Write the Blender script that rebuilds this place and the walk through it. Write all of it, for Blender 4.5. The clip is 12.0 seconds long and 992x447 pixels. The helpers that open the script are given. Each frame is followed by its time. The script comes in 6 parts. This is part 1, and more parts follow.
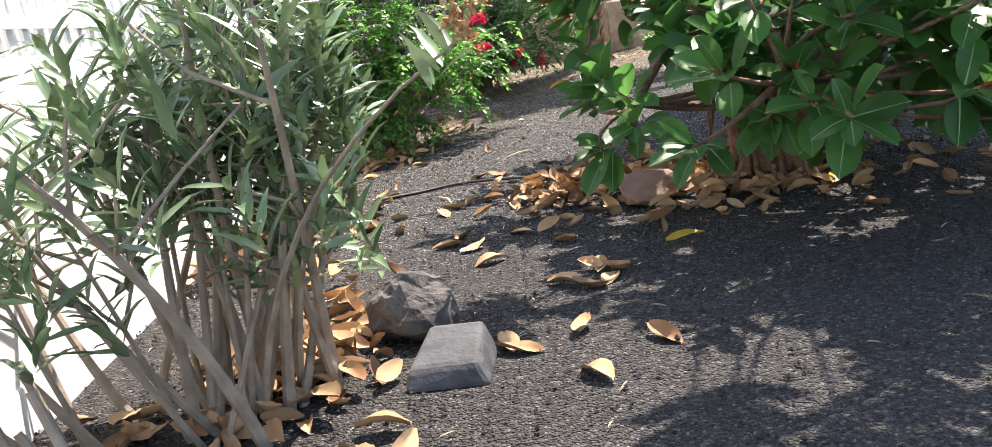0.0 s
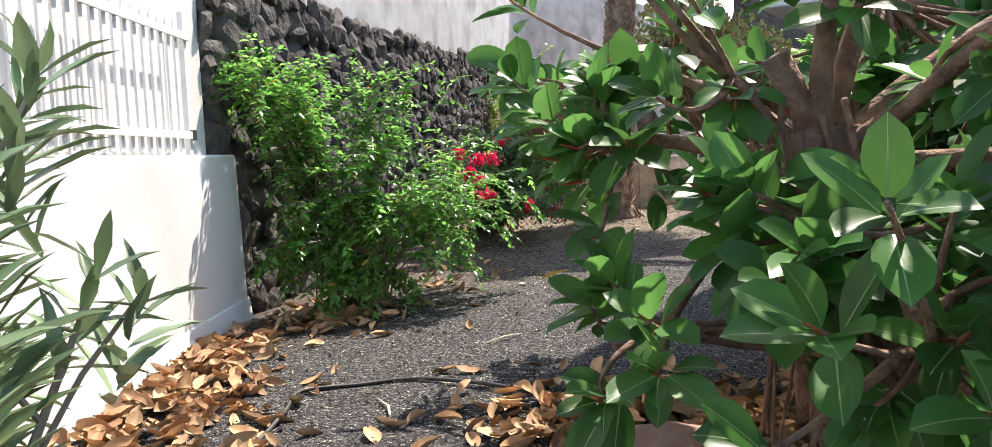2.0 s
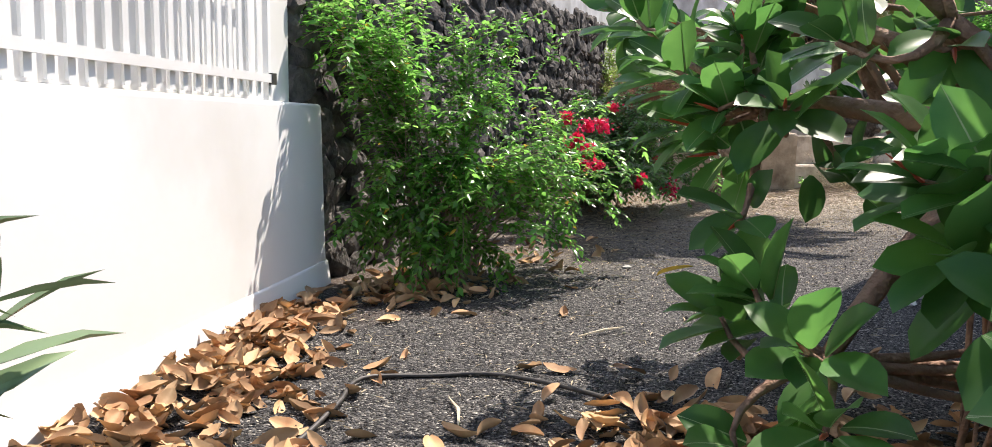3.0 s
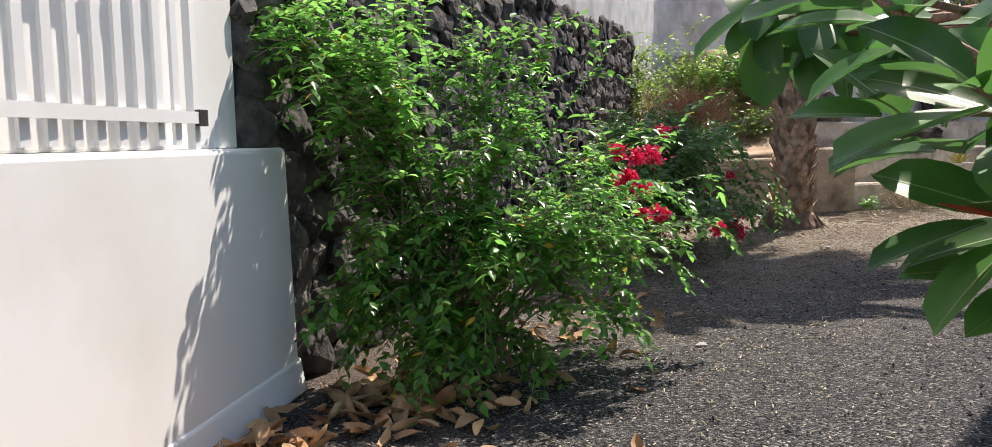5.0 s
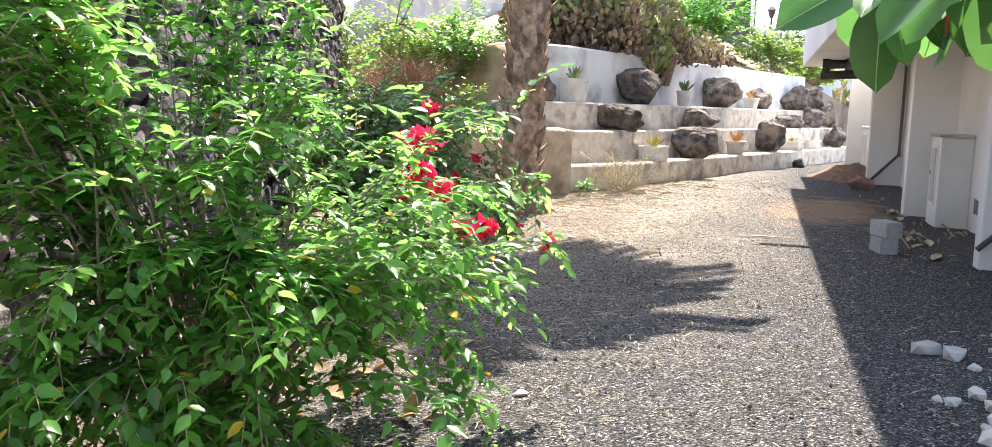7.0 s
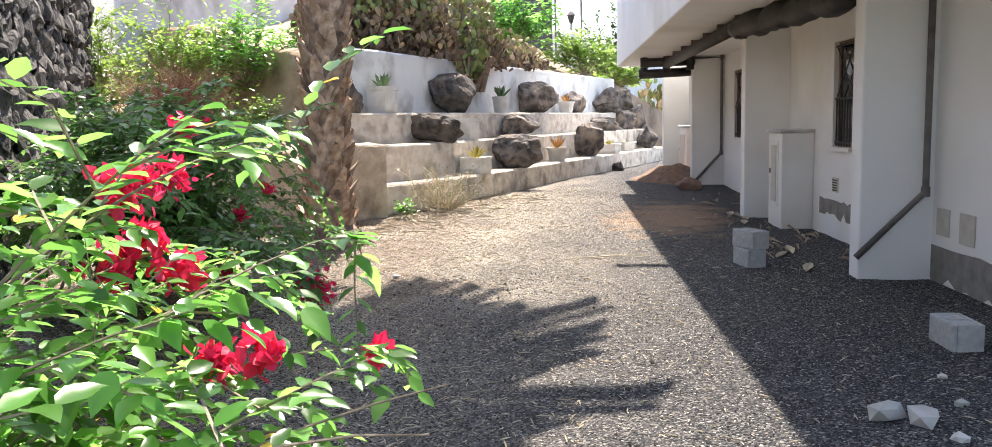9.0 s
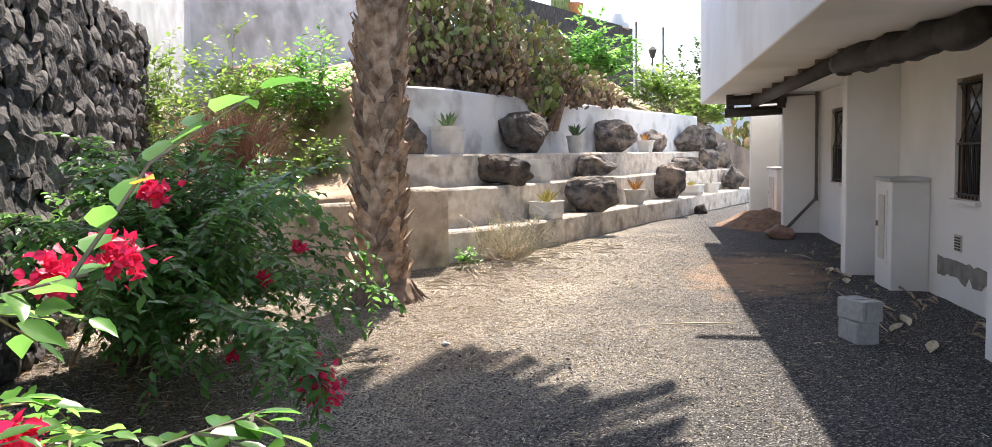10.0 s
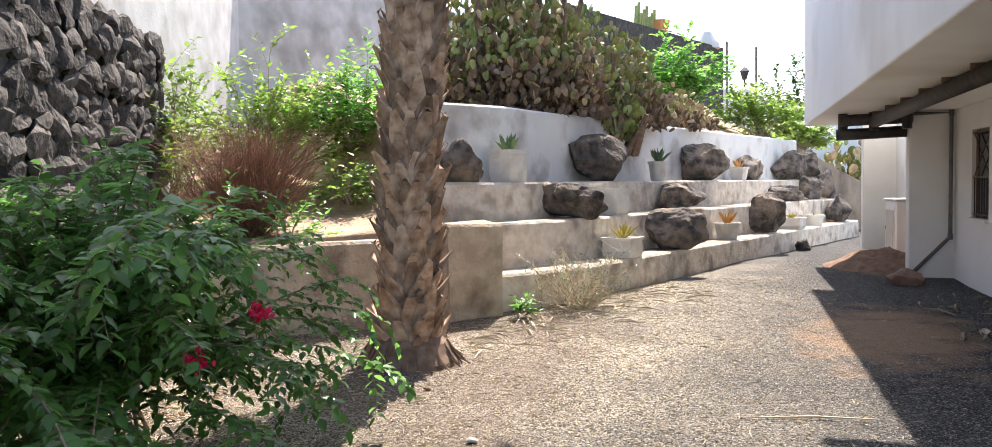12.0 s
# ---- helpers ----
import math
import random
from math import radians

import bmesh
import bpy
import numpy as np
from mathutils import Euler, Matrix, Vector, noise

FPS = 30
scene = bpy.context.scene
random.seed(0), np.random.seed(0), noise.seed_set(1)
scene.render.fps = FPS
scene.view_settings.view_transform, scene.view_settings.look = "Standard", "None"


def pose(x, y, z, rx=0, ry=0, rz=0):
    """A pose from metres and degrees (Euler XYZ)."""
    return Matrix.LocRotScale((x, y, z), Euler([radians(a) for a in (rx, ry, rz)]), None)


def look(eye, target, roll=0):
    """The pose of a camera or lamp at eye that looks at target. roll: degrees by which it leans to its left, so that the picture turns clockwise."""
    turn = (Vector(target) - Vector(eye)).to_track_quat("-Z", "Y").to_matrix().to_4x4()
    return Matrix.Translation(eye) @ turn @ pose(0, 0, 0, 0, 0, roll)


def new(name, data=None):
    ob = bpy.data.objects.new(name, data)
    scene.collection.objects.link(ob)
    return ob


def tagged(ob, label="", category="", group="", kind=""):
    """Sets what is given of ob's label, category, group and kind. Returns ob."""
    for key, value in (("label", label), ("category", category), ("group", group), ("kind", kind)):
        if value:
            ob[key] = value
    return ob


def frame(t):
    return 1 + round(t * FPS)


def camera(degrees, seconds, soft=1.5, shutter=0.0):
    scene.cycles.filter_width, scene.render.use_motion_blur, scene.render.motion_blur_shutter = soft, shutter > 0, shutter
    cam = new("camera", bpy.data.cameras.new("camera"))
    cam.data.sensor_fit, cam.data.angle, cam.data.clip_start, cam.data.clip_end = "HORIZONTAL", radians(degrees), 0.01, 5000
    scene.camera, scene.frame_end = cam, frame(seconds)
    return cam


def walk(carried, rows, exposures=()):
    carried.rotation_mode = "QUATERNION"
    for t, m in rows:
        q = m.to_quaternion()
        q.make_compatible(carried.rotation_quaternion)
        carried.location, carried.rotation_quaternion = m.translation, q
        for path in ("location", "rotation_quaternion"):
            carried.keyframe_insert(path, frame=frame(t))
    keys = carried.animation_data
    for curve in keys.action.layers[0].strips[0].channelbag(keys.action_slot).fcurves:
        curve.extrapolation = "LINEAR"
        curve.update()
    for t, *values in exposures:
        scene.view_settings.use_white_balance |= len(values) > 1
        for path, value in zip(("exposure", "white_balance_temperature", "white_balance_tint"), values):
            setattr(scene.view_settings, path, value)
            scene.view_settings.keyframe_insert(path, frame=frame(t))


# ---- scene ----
cam = camera(61.6, 12.0, soft=0.85)
PATH = [
    (0, (0.999, -8.146, 1.178), (0.883, -6.207, 0.703), -9.3),
    (0.5, (1.039, -7.789, 1.194), (1.033, -5.801, 0.972), -6.3),
    (1, (1.203, -7.324, 1.268), (1.195, -5.326, 1.165), -5.1),
    (1.5, (1.171, -6.9, 1.242), (1.144, -4.905, 1.1), -1.8),
    (2, (1.203, -6.516, 1.254), (1.07, -4.527, 1.087), -2.3),
    (2.5, (1.244, -6.136, 1.229), (0.847, -4.188, 1.012), -0.3),
    (2.7, (1.22, -5.995, 1.202), (0.835, -4.047, 0.959), 0.9),
    (4.3, (0.886, -4.724, 1.311), (0.5, -2.769, 1.14), -0.9),
    (4.5, (0.892, -4.576, 1.357), (0.48, -2.627, 1.172), -0.9),
    (5, (0.743, -4.12, 1.342), (0.321, -2.175, 1.145), -1.1),
    (5.5, (0.462, -3.748, 1.34), (0.126, -1.786, 1.147), -0.5),
    (6, (0.31, -3.353, 1.395), (0.186, -1.375, 1.125), -0.4),
    (6.5, (0.222, -2.985, 1.411), (0.26, -1.011, 1.088), -0.5),
    (7, (0.078, -2.605, 1.397), (0.426, -0.654, 1.127), 1.2),
    (7.5, (0.052, -2.238, 1.367), (0.588, -0.329, 1.105), 0.3),
    (7.7, (0.111, -2.043, 1.337), (0.65, -0.135, 1.075), -1.3),
    (9.3, (0.564, -0.705, 1.41), (1.356, 1.116, 1.17), -1.2),
    (9.5, (0.669, -0.536, 1.432), (1.375, 1.322, 1.208), -1.4),
    (10, (0.925, -0.154, 1.499), (1.526, 1.747, 1.342), -1.1),
    (10.5, (1.087, 0.229, 1.502), (1.65, 2.144, 1.375), -0.5),
    (11, (1.373, 0.646, 1.47), (1.892, 2.574, 1.35), -0.6),
    (11.5, (1.544, 1.068, 1.452), (1.956, 3.022, 1.338), -0.3),
    (12, (1.675, 1.465, 1.527), (2.083, 3.42, 1.436), -0.8),
]
walk(cam, [(t, look(e, a, r)) for t, e, a, r in PATH],
     exposures=[(t, v + 0.1, 6900, 15) for t, v in ((0, 1.3), (1.0, 1.05), (2.5, 1.0), (4.5, 0.58), (5.5, 0.6), (6.0, 0.78), (7.0, 1.8), (7.7, 1.65), (9.5, 1.52), (10.0, 1.35), (12, 1.3))])

# ---- light ----
SUN_AZ = radians(26.6)          # from +y towards +x
SUN_EL = radians(55)
world = bpy.data.worlds.new("sky")
scene.world = world
world.use_nodes = True
wn = world.node_tree.nodes
sky = wn.new("ShaderNodeTexSky")
sky.sky_type = 'NISHITA'
sky.sun_disc = False
sky.sun_elevation = SUN_EL
sky.sun_rotation = SUN_AZ
sky.air_density = 1.0
sky.dust_density = 1.0
wn["Background"].inputs[1].default_value = 0.15
world.node_tree.links.new(sky.outputs[0], wn["Background"].inputs[0])
sun_data = bpy.data.lights.new("sun", 'SUN')
sun_data.energy, sun_data.angle, sun_data.color = 4.7, radians(0.5), (1.0, 0.955, 0.88)
sun = new("sun", sun_data)
sdir = Vector((math.sin(SUN_AZ) * math.cos(SUN_EL), math.cos(SUN_AZ) * math.cos(SUN_EL), math.sin(SUN_EL)))
sun.matrix_world = look(sdir * 60, (0, 0, 0))


# ---- materials ----
def mat(name, c1, c2, scale=4.0, rough=0.85, bump=0.3, bscale=40.0, c3=None, s3=0.8, island=0.0, metal=0.0, detail=6.0, thresh=(0.35, 0.65), transl=0.0, rnd=0.0, bdist=0.01, spec=0.5):
    m = bpy.data.materials.new(name)
    m.use_nodes = True
    nt = m.node_tree
    N, L = nt.nodes, nt.links
    b = N["Principled BSDF"]
    tc = N.new("ShaderNodeTexCoord")
    geo = N.new("ShaderNodeNewGeometry")
    n1 = N.new("ShaderNodeTexNoise")
    n1.inputs["Scale"].default_value, n1.inputs["Detail"].default_value = scale, detail
    L.new(geo.outputs["Position"], n1.inputs["Vector"])
    r = N.new("ShaderNodeValToRGB")
    r.color_ramp.elements[0].position, r.color_ramp.elements[1].position = thresh
    r.color_ramp.elements[0].color, r.color_ramp.elements[1].color = (*c1, 1), (*c2, 1)
    L.new(n1.outputs["Fac"], r.inputs["Fac"])
    col = r.outputs["Color"]
    if c3:
        n3 = N.new("ShaderNodeTexNoise")
        n3.inputs["Scale"].default_value, n3.inputs["Detail"].default_value = s3, 8.0
        L.new(geo.outputs["Position"], n3.inputs["Vector"])
        r3 = N.new("ShaderNodeValToRGB")
        r3.color_ramp.elements[0].position, r3.color_ramp.elements[1].position = 0.5, 0.68
        L.new(n3.outputs["Fac"], r3.inputs["Fac"])
        mx = N.new("ShaderNodeMixRGB")
        mx.inputs[2].default_value = (*c3, 1)
        L.new(r3.outputs["Color"], mx.inputs[0])
        L.new(col, mx.inputs[1])
        col = mx.outputs[0]
    if island or rnd:
        hsv = N.new("ShaderNodeHueSaturation")
        mr = N.new("ShaderNodeMapRange")
        k = island or rnd
        mr.inputs["To Min"].default_value, mr.inputs["To Max"].default_value = 1 - k, 1 + k
        if island:
            L.new(geo.outputs["Random Per Island"], mr.inputs["Value"])
        else:
            oi = N.new("ShaderNodeObjectInfo")
            L.new(oi.outputs["Random"], mr.inputs["Value"])
        L.new(mr.outputs[0], hsv.inputs["Value"])
        L.new(col, hsv.inputs["Color"])
        col = hsv.outputs[0]
    L.new(col, b.inputs["Base Color"])
    b.inputs["Roughness"].default_value = rough
    b.inputs["Metallic"].default_value = metal
    b.inputs["Specular IOR Level"].default_value = spec
    if bump:
        nb = N.new("ShaderNodeTexNoise")
        nb.inputs["Scale"].default_value, nb.inputs["Detail"].default_value = bscale, 5.0
        L.new(geo.outputs["Position"], nb.inputs["Vector"])
        bp = N.new("ShaderNodeBump")
        bp.inputs["Strength"].default_value, bp.inputs["Distance"].default_value = bump, bdist
        L.new(nb.outputs["Fac"], bp.inputs["Height"])
        L.new(bp.outputs[0], b.inputs["Normal"])
    if transl:
        tr = N.new("ShaderNodeBsdfTranslucent")
        hs = N.new("ShaderNodeHueSaturation")
        hs.inputs["Value"].default_value, hs.inputs["Saturation"].default_value, hs.inputs["Hue"].default_value = 2.2, 0.97, 0.493
        L.new(col, hs.inputs["Color"])
        L.new(hs.outputs[0], tr.inputs["Color"])
        ms = N.new("ShaderNodeMixShader")
        ms.inputs[0].default_value = transl
        L.new(b.outputs[0], ms.inputs[1])
        L.new(tr.outputs[0], ms.inputs[2])
        L.new(ms.outputs[0], N["Material Output"].inputs["Surface"])
    return m


def gravel_mat():
    m = mat("black_gravel", (0.028, 0.026, 0.027), (0.075, 0.07, 0.068), 90, 0.9, 0, 1)
    nt = m.node_tree
    N, L = nt.nodes, nt.links
    b = N["Principled BSDF"]
    geo = N.new("ShaderNodeNewGeometry")
    v = N.new("ShaderNodeTexVoronoi")
    v.inputs["Scale"].default_value = 92
    L.new(geo.outputs["Position"], v.inputs["Vector"])
    v2 = N.new("ShaderNodeTexVoronoi")
    v2.inputs["Scale"].default_value = 38
    L.new(geo.outputs["Position"], v2.inputs["Vector"])
    # grain by grain: mostly black cinder, some grey, some pale straw chips
    cr = N.new("ShaderNodeValToRGB")
    e = cr.color_ramp.elements
    e[0].position, e[0].color = 0.28, (0.010, 0.0095, 0.010, 1)
    e[1].position, e[1].color = 0.99, (0.46, 0.43, 0.38, 1)
    for pos, c in ((0.5, (0.055, 0.052, 0.052, 1)), (0.74, (0.105, 0.10, 0.096, 1)), (0.92, (0.19, 0.178, 0.16, 1))):
        x = e.new(pos)
        x.color = c
    sep = N.new("ShaderNodeSeparateColor")
    L.new(v.outputs["Color"], sep.inputs[0])
    L.new(sep.outputs[0], cr.inputs["Fac"])
    # dry straw and brown dust grow towards the terraces
    sx = N.new("ShaderNodeSeparateXYZ")
    L.new(geo.outputs["Position"], sx.inputs[0])
    mr = N.new("ShaderNodeMapRange")
    mr.inputs["From Min"].default_value, mr.inputs["From Max"].default_value = -1.0, 9.0
    L.new(sx.outputs["Y"], mr.inputs["Value"])
    nz = N.new("ShaderNodeTexNoise")
    nz.inputs["Scale"].default_value, nz.inputs["Detail"].default_value = 0.9, 8
    L.new(geo.outputs["Position"], nz.inputs["Vector"])
    mul = N.new("ShaderNodeMath")
    mul.operation = 'MULTIPLY'
    L.new(mr.outputs[0], mul.inputs[0])
    L.new(nz.outputs["Fac"], mul.inputs[1])
    hx = N.new("ShaderNodeMath")
    hx.operation = 'MULTIPLY_ADD'
    hx.inputs[1].default_value, hx.inputs[2].default_value = -0.888, 0.0
    L.new(sx.outputs["X"], hx.inputs[0])
    hy = N.new("ShaderNodeMath")
    hy.operation = 'MULTIPLY_ADD'
    hy.inputs[1].default_value = 0.46
    L.new(sx.outputs["Y"], hy.inputs[0])
    L.new(hx.outputs[0], hy.inputs[2])
    hm = N.new("ShaderNodeMapRange")
    hm.inputs["From Min"].default_value, hm.inputs["From Max"].default_value = -2.6, 1.2
    hm.inputs["To Min"].default_value = 0.0
    L.new(hy.outputs[0], hm.inputs["Value"])
    mul2 = N.new("ShaderNodeMath")
    mul2.operation = 'MULTIPLY'
    L.new(mul.outputs[0], mul2.inputs[0])
    L.new(hm.outputs[0], mul2.inputs[1])
    mul = mul2
    ramp = N.new("ShaderNodeMapRange")
    ramp.inputs["From Min"].default_value, ramp.inputs["From Max"].default_value = 0.05, 0.42
    ramp.inputs["To Max"].default_value = 0.9
    L.new(mul.outputs[0], ramp.inputs["Value"])
    cr2 = N.new("ShaderNodeValToRGB")
    e = cr2.color_ramp.elements
    e[0].position, e[0].color = 0.25, (0.075, 0.06, 0.045, 1)
    e[1].position, e[1].color = 0.8, (0.88, 0.77, 0.60, 1)
    L.new(sep.outputs[1], cr2.inputs["Fac"])
    mx = N.new("ShaderNodeMixRGB")
    L.new(ramp.outputs[0], mx.inputs[0])
    L.new(cr.outputs[0], mx.inputs[1])
    L.new(cr2.outputs[0], mx.inputs[2])
    # reddish leaf dust along the left side
    nd = N.new("ShaderNodeTexNoise")
    nd.inputs["Scale"].default_value, nd.inputs["Detail"].default_value = 0.55, 6
    L.new(geo.outputs["Position"], nd.inputs["Vector"])
    dm = N.new("ShaderNodeMapRange")
    dm.inputs["From Min"].default_value, dm.inputs["From Max"].default_value = 0.55, 0.72
    dm.inputs["To Max"].default_value = 0.6
    dl = N.new("ShaderNodeMapRange")
    dl.inputs["From Min"].default_value, dl.inputs["From Max"].default_value = -0.9, 1.3
    dl.inputs["To Min"].default_value, dl.inputs["To Max"].default_value = 0.75, 1.45
    L.new(hy.outputs[0], dl.inputs["Value"])
    dml = N.new("ShaderNodeMath")
    dml.operation = 'MULTIPLY'
    L.new(nd.outputs["Fac"], dml.inputs[0])
    L.new(dl.outputs[0], dml.inputs[1])
    L.new(dml.outputs[0], dm.inputs["Value"])
    mx2 = N.new("ShaderNodeMixRGB")
    mx2.inputs[2].default_value = (0.13, 0.085, 0.06, 1)
    L.new(dm.outputs[0], mx2.inputs[0])
    L.new(mx.outputs[0], mx2.inputs[1])
    # shade between the oleander and the rubber tree, painted in as darker ground
    y_shade = N.new("ShaderNodeMapRange")
    y_shade.inputs["From Min"].default_value, y_shade.inputs["From Max"].default_value = -4.4, -2.4
    y_shade.inputs["To Min"].default_value, y_shade.inputs["To Max"].default_value = 0.62, 0.0
    L.new(sx.outputs["Y"], y_shade.inputs["Value"])
    mx_shade = N.new("ShaderNodeMixRGB")
    mx_shade.inputs[2].default_value = (0.04, 0.033, 0.029, 1)
    L.new(y_shade.outputs[0], mx_shade.inputs[0])
    L.new(mx2.outputs[0], mx_shade.inputs[1])
    mx2 = mx_shade
    # a stain of orange earth trodden into the gravel
    mp = N.new("ShaderNodeMapping")
    mp.vector_type = 'TEXTURE'
    mp.inputs["Location"].default_value = (7.0, 8.5, 0.0)
    mp.inputs["Rotation"].default_value = (0, 0, radians(-32))
    mp.inputs["Scale"].default_value = (0.95, 2.0, 30.0)
    L.new(geo.outputs["Position"], mp.inputs["Vector"])
    le = N.new("ShaderNodeVectorMath")
    le.operation = 'LENGTH'
    L.new(mp.outputs[0], le.inputs[0])
    ne = N.new("ShaderNodeTexNoise")
    ne.inputs["Scale"].default_value, ne.inputs["Detail"].default_value = 2.2, 9
    L.new(geo.outputs["Position"], ne.inputs["Vector"])
    ae = N.new("ShaderNodeMath")
    ae.operation = 'MULTIPLY_ADD'
    ae.inputs[1].default_value = 1.5
    L.new(ne.outputs["Fac"], ae.inputs[0])
    L.new(le.outputs["Value"], ae.inputs[2])
    me_ = N.new("ShaderNodeMapRange")
    me_.inputs["From Min"].default_value, me_.inputs["From Max"].default_value = 1.15, 1.75
    me_.inputs["To Min"].default_value, me_.inputs["To Max"].default_value = 0.8, 0.0
    L.new(ae.outputs[0], me_.inputs["Value"])
    mx3 = N.new("ShaderNodeMixRGB")
    mx3.inputs[2].default_value = (0.40, 0.25, 0.145, 1)
    L.new(me_.outputs[0], mx3.inputs[0])
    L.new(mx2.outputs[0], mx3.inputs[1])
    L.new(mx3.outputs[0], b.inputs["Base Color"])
    lump = N.new("ShaderNodeTexNoise")
    lump.inputs["Scale"].default_value, lump.inputs["Detail"].default_value = 9, 6
    L.new(geo.outputs["Position"], lump.inputs["Vector"])
    lm = N.new("ShaderNodeMath")
    lm.operation = 'MULTIPLY_ADD'
    lm.inputs[1].default_value = -2.5
    L.new(lump.outputs["Fac"], lm.inputs[0])
    L.new(v.outputs["Distance"], lm.inputs[2])
    add = N.new("ShaderNodeMath")
    L.new(lm.outputs[0], add.inputs[0])
    L.new(v2.outputs["Distance"], add.inputs[1])
    bp = N.new("ShaderNodeBump")
    bp.inputs["Strength"].default_value, bp.inputs["Distance"].default_value = 1.0, 0.022
    bp.invert = True
    L.new(add.outputs[0], bp.inputs["Height"])
    L.new(bp.outputs[0], b.inputs["Normal"])
    return m


M_GRAVEL = gravel_mat()
M_WHITE = mat("white_paint", (0.80, 0.80, 0.79), (0.76, 0.76, 0.745), 1.2, 0.75, 0.08, 14, c3=(0.66, 0.64, 0.60), s3=0.6, bdist=0.006)
M_BLDG = mat("building_paint", (0.84, 0.83, 0.81), (0.80, 0.79, 0.76), 0.9, 0.8, 0.2, 45, c3=(0.68, 0.66, 0.61), s3=0.45, bdist=0.005)
M_OLDWHITE = mat("weathered_white_paint", (0.60, 0.60, 0.60), (0.49, 0.49, 0.485), 3.0, 0.85, 0.4, 25, c3=(0.33, 0.325, 0.31), s3=1.1)
M_TERRW = mat("terrace_wall_paint", (0.82, 0.82, 0.80), (0.76, 0.75, 0.73), 2.5, 0.85, 0.4, 25, c3=(0.46, 0.43, 0.39), s3=1.7)
M_CONC = mat("stained_concrete", (0.62, 0.53, 0.41), (0.47, 0.385, 0.285), 6.0, 0.9, 1.0, 22, c3=(0.27, 0.21, 0.155), s3=2.6, bdist=0.03)
M_LEDGE = mat("weathered_ledge_paint", (0.78, 0.73, 0.65), (0.60, 0.53, 0.44), 7.0, 0.88, 0.9, 20, c3=(0.34, 0.285, 0.23), s3=2.9, bdist=0.025)


def dusty(m, dust, amount):
    """Earth and crumbs settled on level tops."""
    nt = m.node_tree
    N, L = nt.nodes, nt.links
    b = N["Principled BSDF"]
    src = b.inputs["Base Color"].links[0].from_socket
    geo = N.new("ShaderNodeNewGeometry")
    sp_z = N.new("ShaderNodeSeparateXYZ")
    L.new(geo.outputs["Normal"], sp_z.inputs[0])
    up = N.new("ShaderNodeMapRange")
    up.inputs["From Min"].default_value, up.inputs["From Max"].default_value = 0.5, 0.9
    L.new(sp_z.outputs["Z"], up.inputs["Value"])
    nz = N.new("ShaderNodeTexNoise")
    nz.inputs["Scale"].default_value, nz.inputs["Detail"].default_value = 5.0, 9
    L.new(geo.outputs["Position"], nz.inputs["Vector"])
    th = N.new("ShaderNodeMapRange")
    th.inputs["From Min"].default_value, th.inputs["From Max"].default_value = 0.34, 0.52
    th.inputs["To Max"].default_value = amount
    L.new(nz.outputs["Fac"], th.inputs["Value"])
    mul = N.new("ShaderNodeMath")
    mul.operation = 'MULTIPLY'
    L.new(up.outputs[0], mul.inputs[0])
    L.new(th.outputs[0], mul.inputs[1])
    mx = N.new("ShaderNodeMixRGB")
    mx.inputs[2].default_value = (*dust, 1)
    L.new(mul.outputs[0], mx.inputs[0])
    L.new(src, mx.inputs[1])
    L.new(mx.outputs[0], b.inputs["Base Color"])


dusty(M_LEDGE, (0.30, 0.235, 0.17), 0.9)
dusty(M_CONC, (0.32, 0.24, 0.165), 0.9)
M_LAVA = mat("lava_stone", (0.05, 0.043, 0.039), (0.21, 0.182, 0.16), 6, 0.95, 1.0, 18, c3=(0.27, 0.215, 0.165), s3=3.0, rnd=0.35, bdist=0.04)
M_LAVAWALL = mat("lava_wall_stone", (0.04, 0.036, 0.034), (0.125, 0.112, 0.10), 7, 0.95, 0.9, 22, rnd=0.5, bdist=0.03)
M_LAVAST = mat("lava_wall_stone_joined", (0.04, 0.036, 0.034), (0.125, 0.112, 0.10), 7, 0.95, 0.9, 22, island=0.5, bdist=0.03)
M_PEB = mat("cinder_grain", (0.012, 0.011, 0.012), (0.07, 0.065, 0.062), 60, 0.9, 0, 1, island=0.6)
M_MORTAR = mat("dark_mortar", (0.02, 0.018, 0.017), (0.05, 0.045, 0.04), 9, 0.95, 0.6, 30)
M_SOIL = mat("dry_soil", (0.36, 0.25, 0.165), (0.50, 0.37, 0.26), 3, 0.95, 0.8, 25, c3=(0.17, 0.12, 0.085), s3=1.5, bdist=0.03)
M_DIRT = mat("brown_dirt", (0.13, 0.072, 0.043), (0.23, 0.135, 0.082), 9, 0.95, 0.8, 40, bdist=0.02)
M_DEBRIS = mat("palm_fibre", (0.26, 0.19, 0.13), (0.40, 0.31, 0.22), 12, 0.9, 0, 1, island=0.4)
M_PALM = mat("palm_boots", (0.24, 0.145, 0.09), (0.56, 0.42, 0.31), 9, 0.9, 0.7, 60, rnd=0.4, bdist=0.01)
M_FROND = mat("palm_frond", (0.07, 0.11, 0.035), (0.10, 0.14, 0.045), 5, 0.5, 0, 1, island=0.2, transl=0.2)
M_BARK = mat("rubber_bark", (0.19, 0.10, 0.062), (0.36, 0.225, 0.155), 14, 0.88, 1.0, 35, c3=(0.13, 0.08, 0.055), s3=7.0, bdist=0.02)
M_STEM = mat("bush_stem", (0.20, 0.15, 0.10), (0.33, 0.26, 0.19), 14, 0.85, 0.4, 60)
M_OLSTEM = mat("oleander_stem", (0.25, 0.20, 0.15), (0.38, 0.31, 0.24), 12, 0.85, 0.4, 60)
M_BOUG = mat("bougainvillea_leaf", (0.062, 0.195, 0.03), (0.125, 0.285, 0.055), 3, 0.27, 0, 1, island=0.5, transl=0.52)
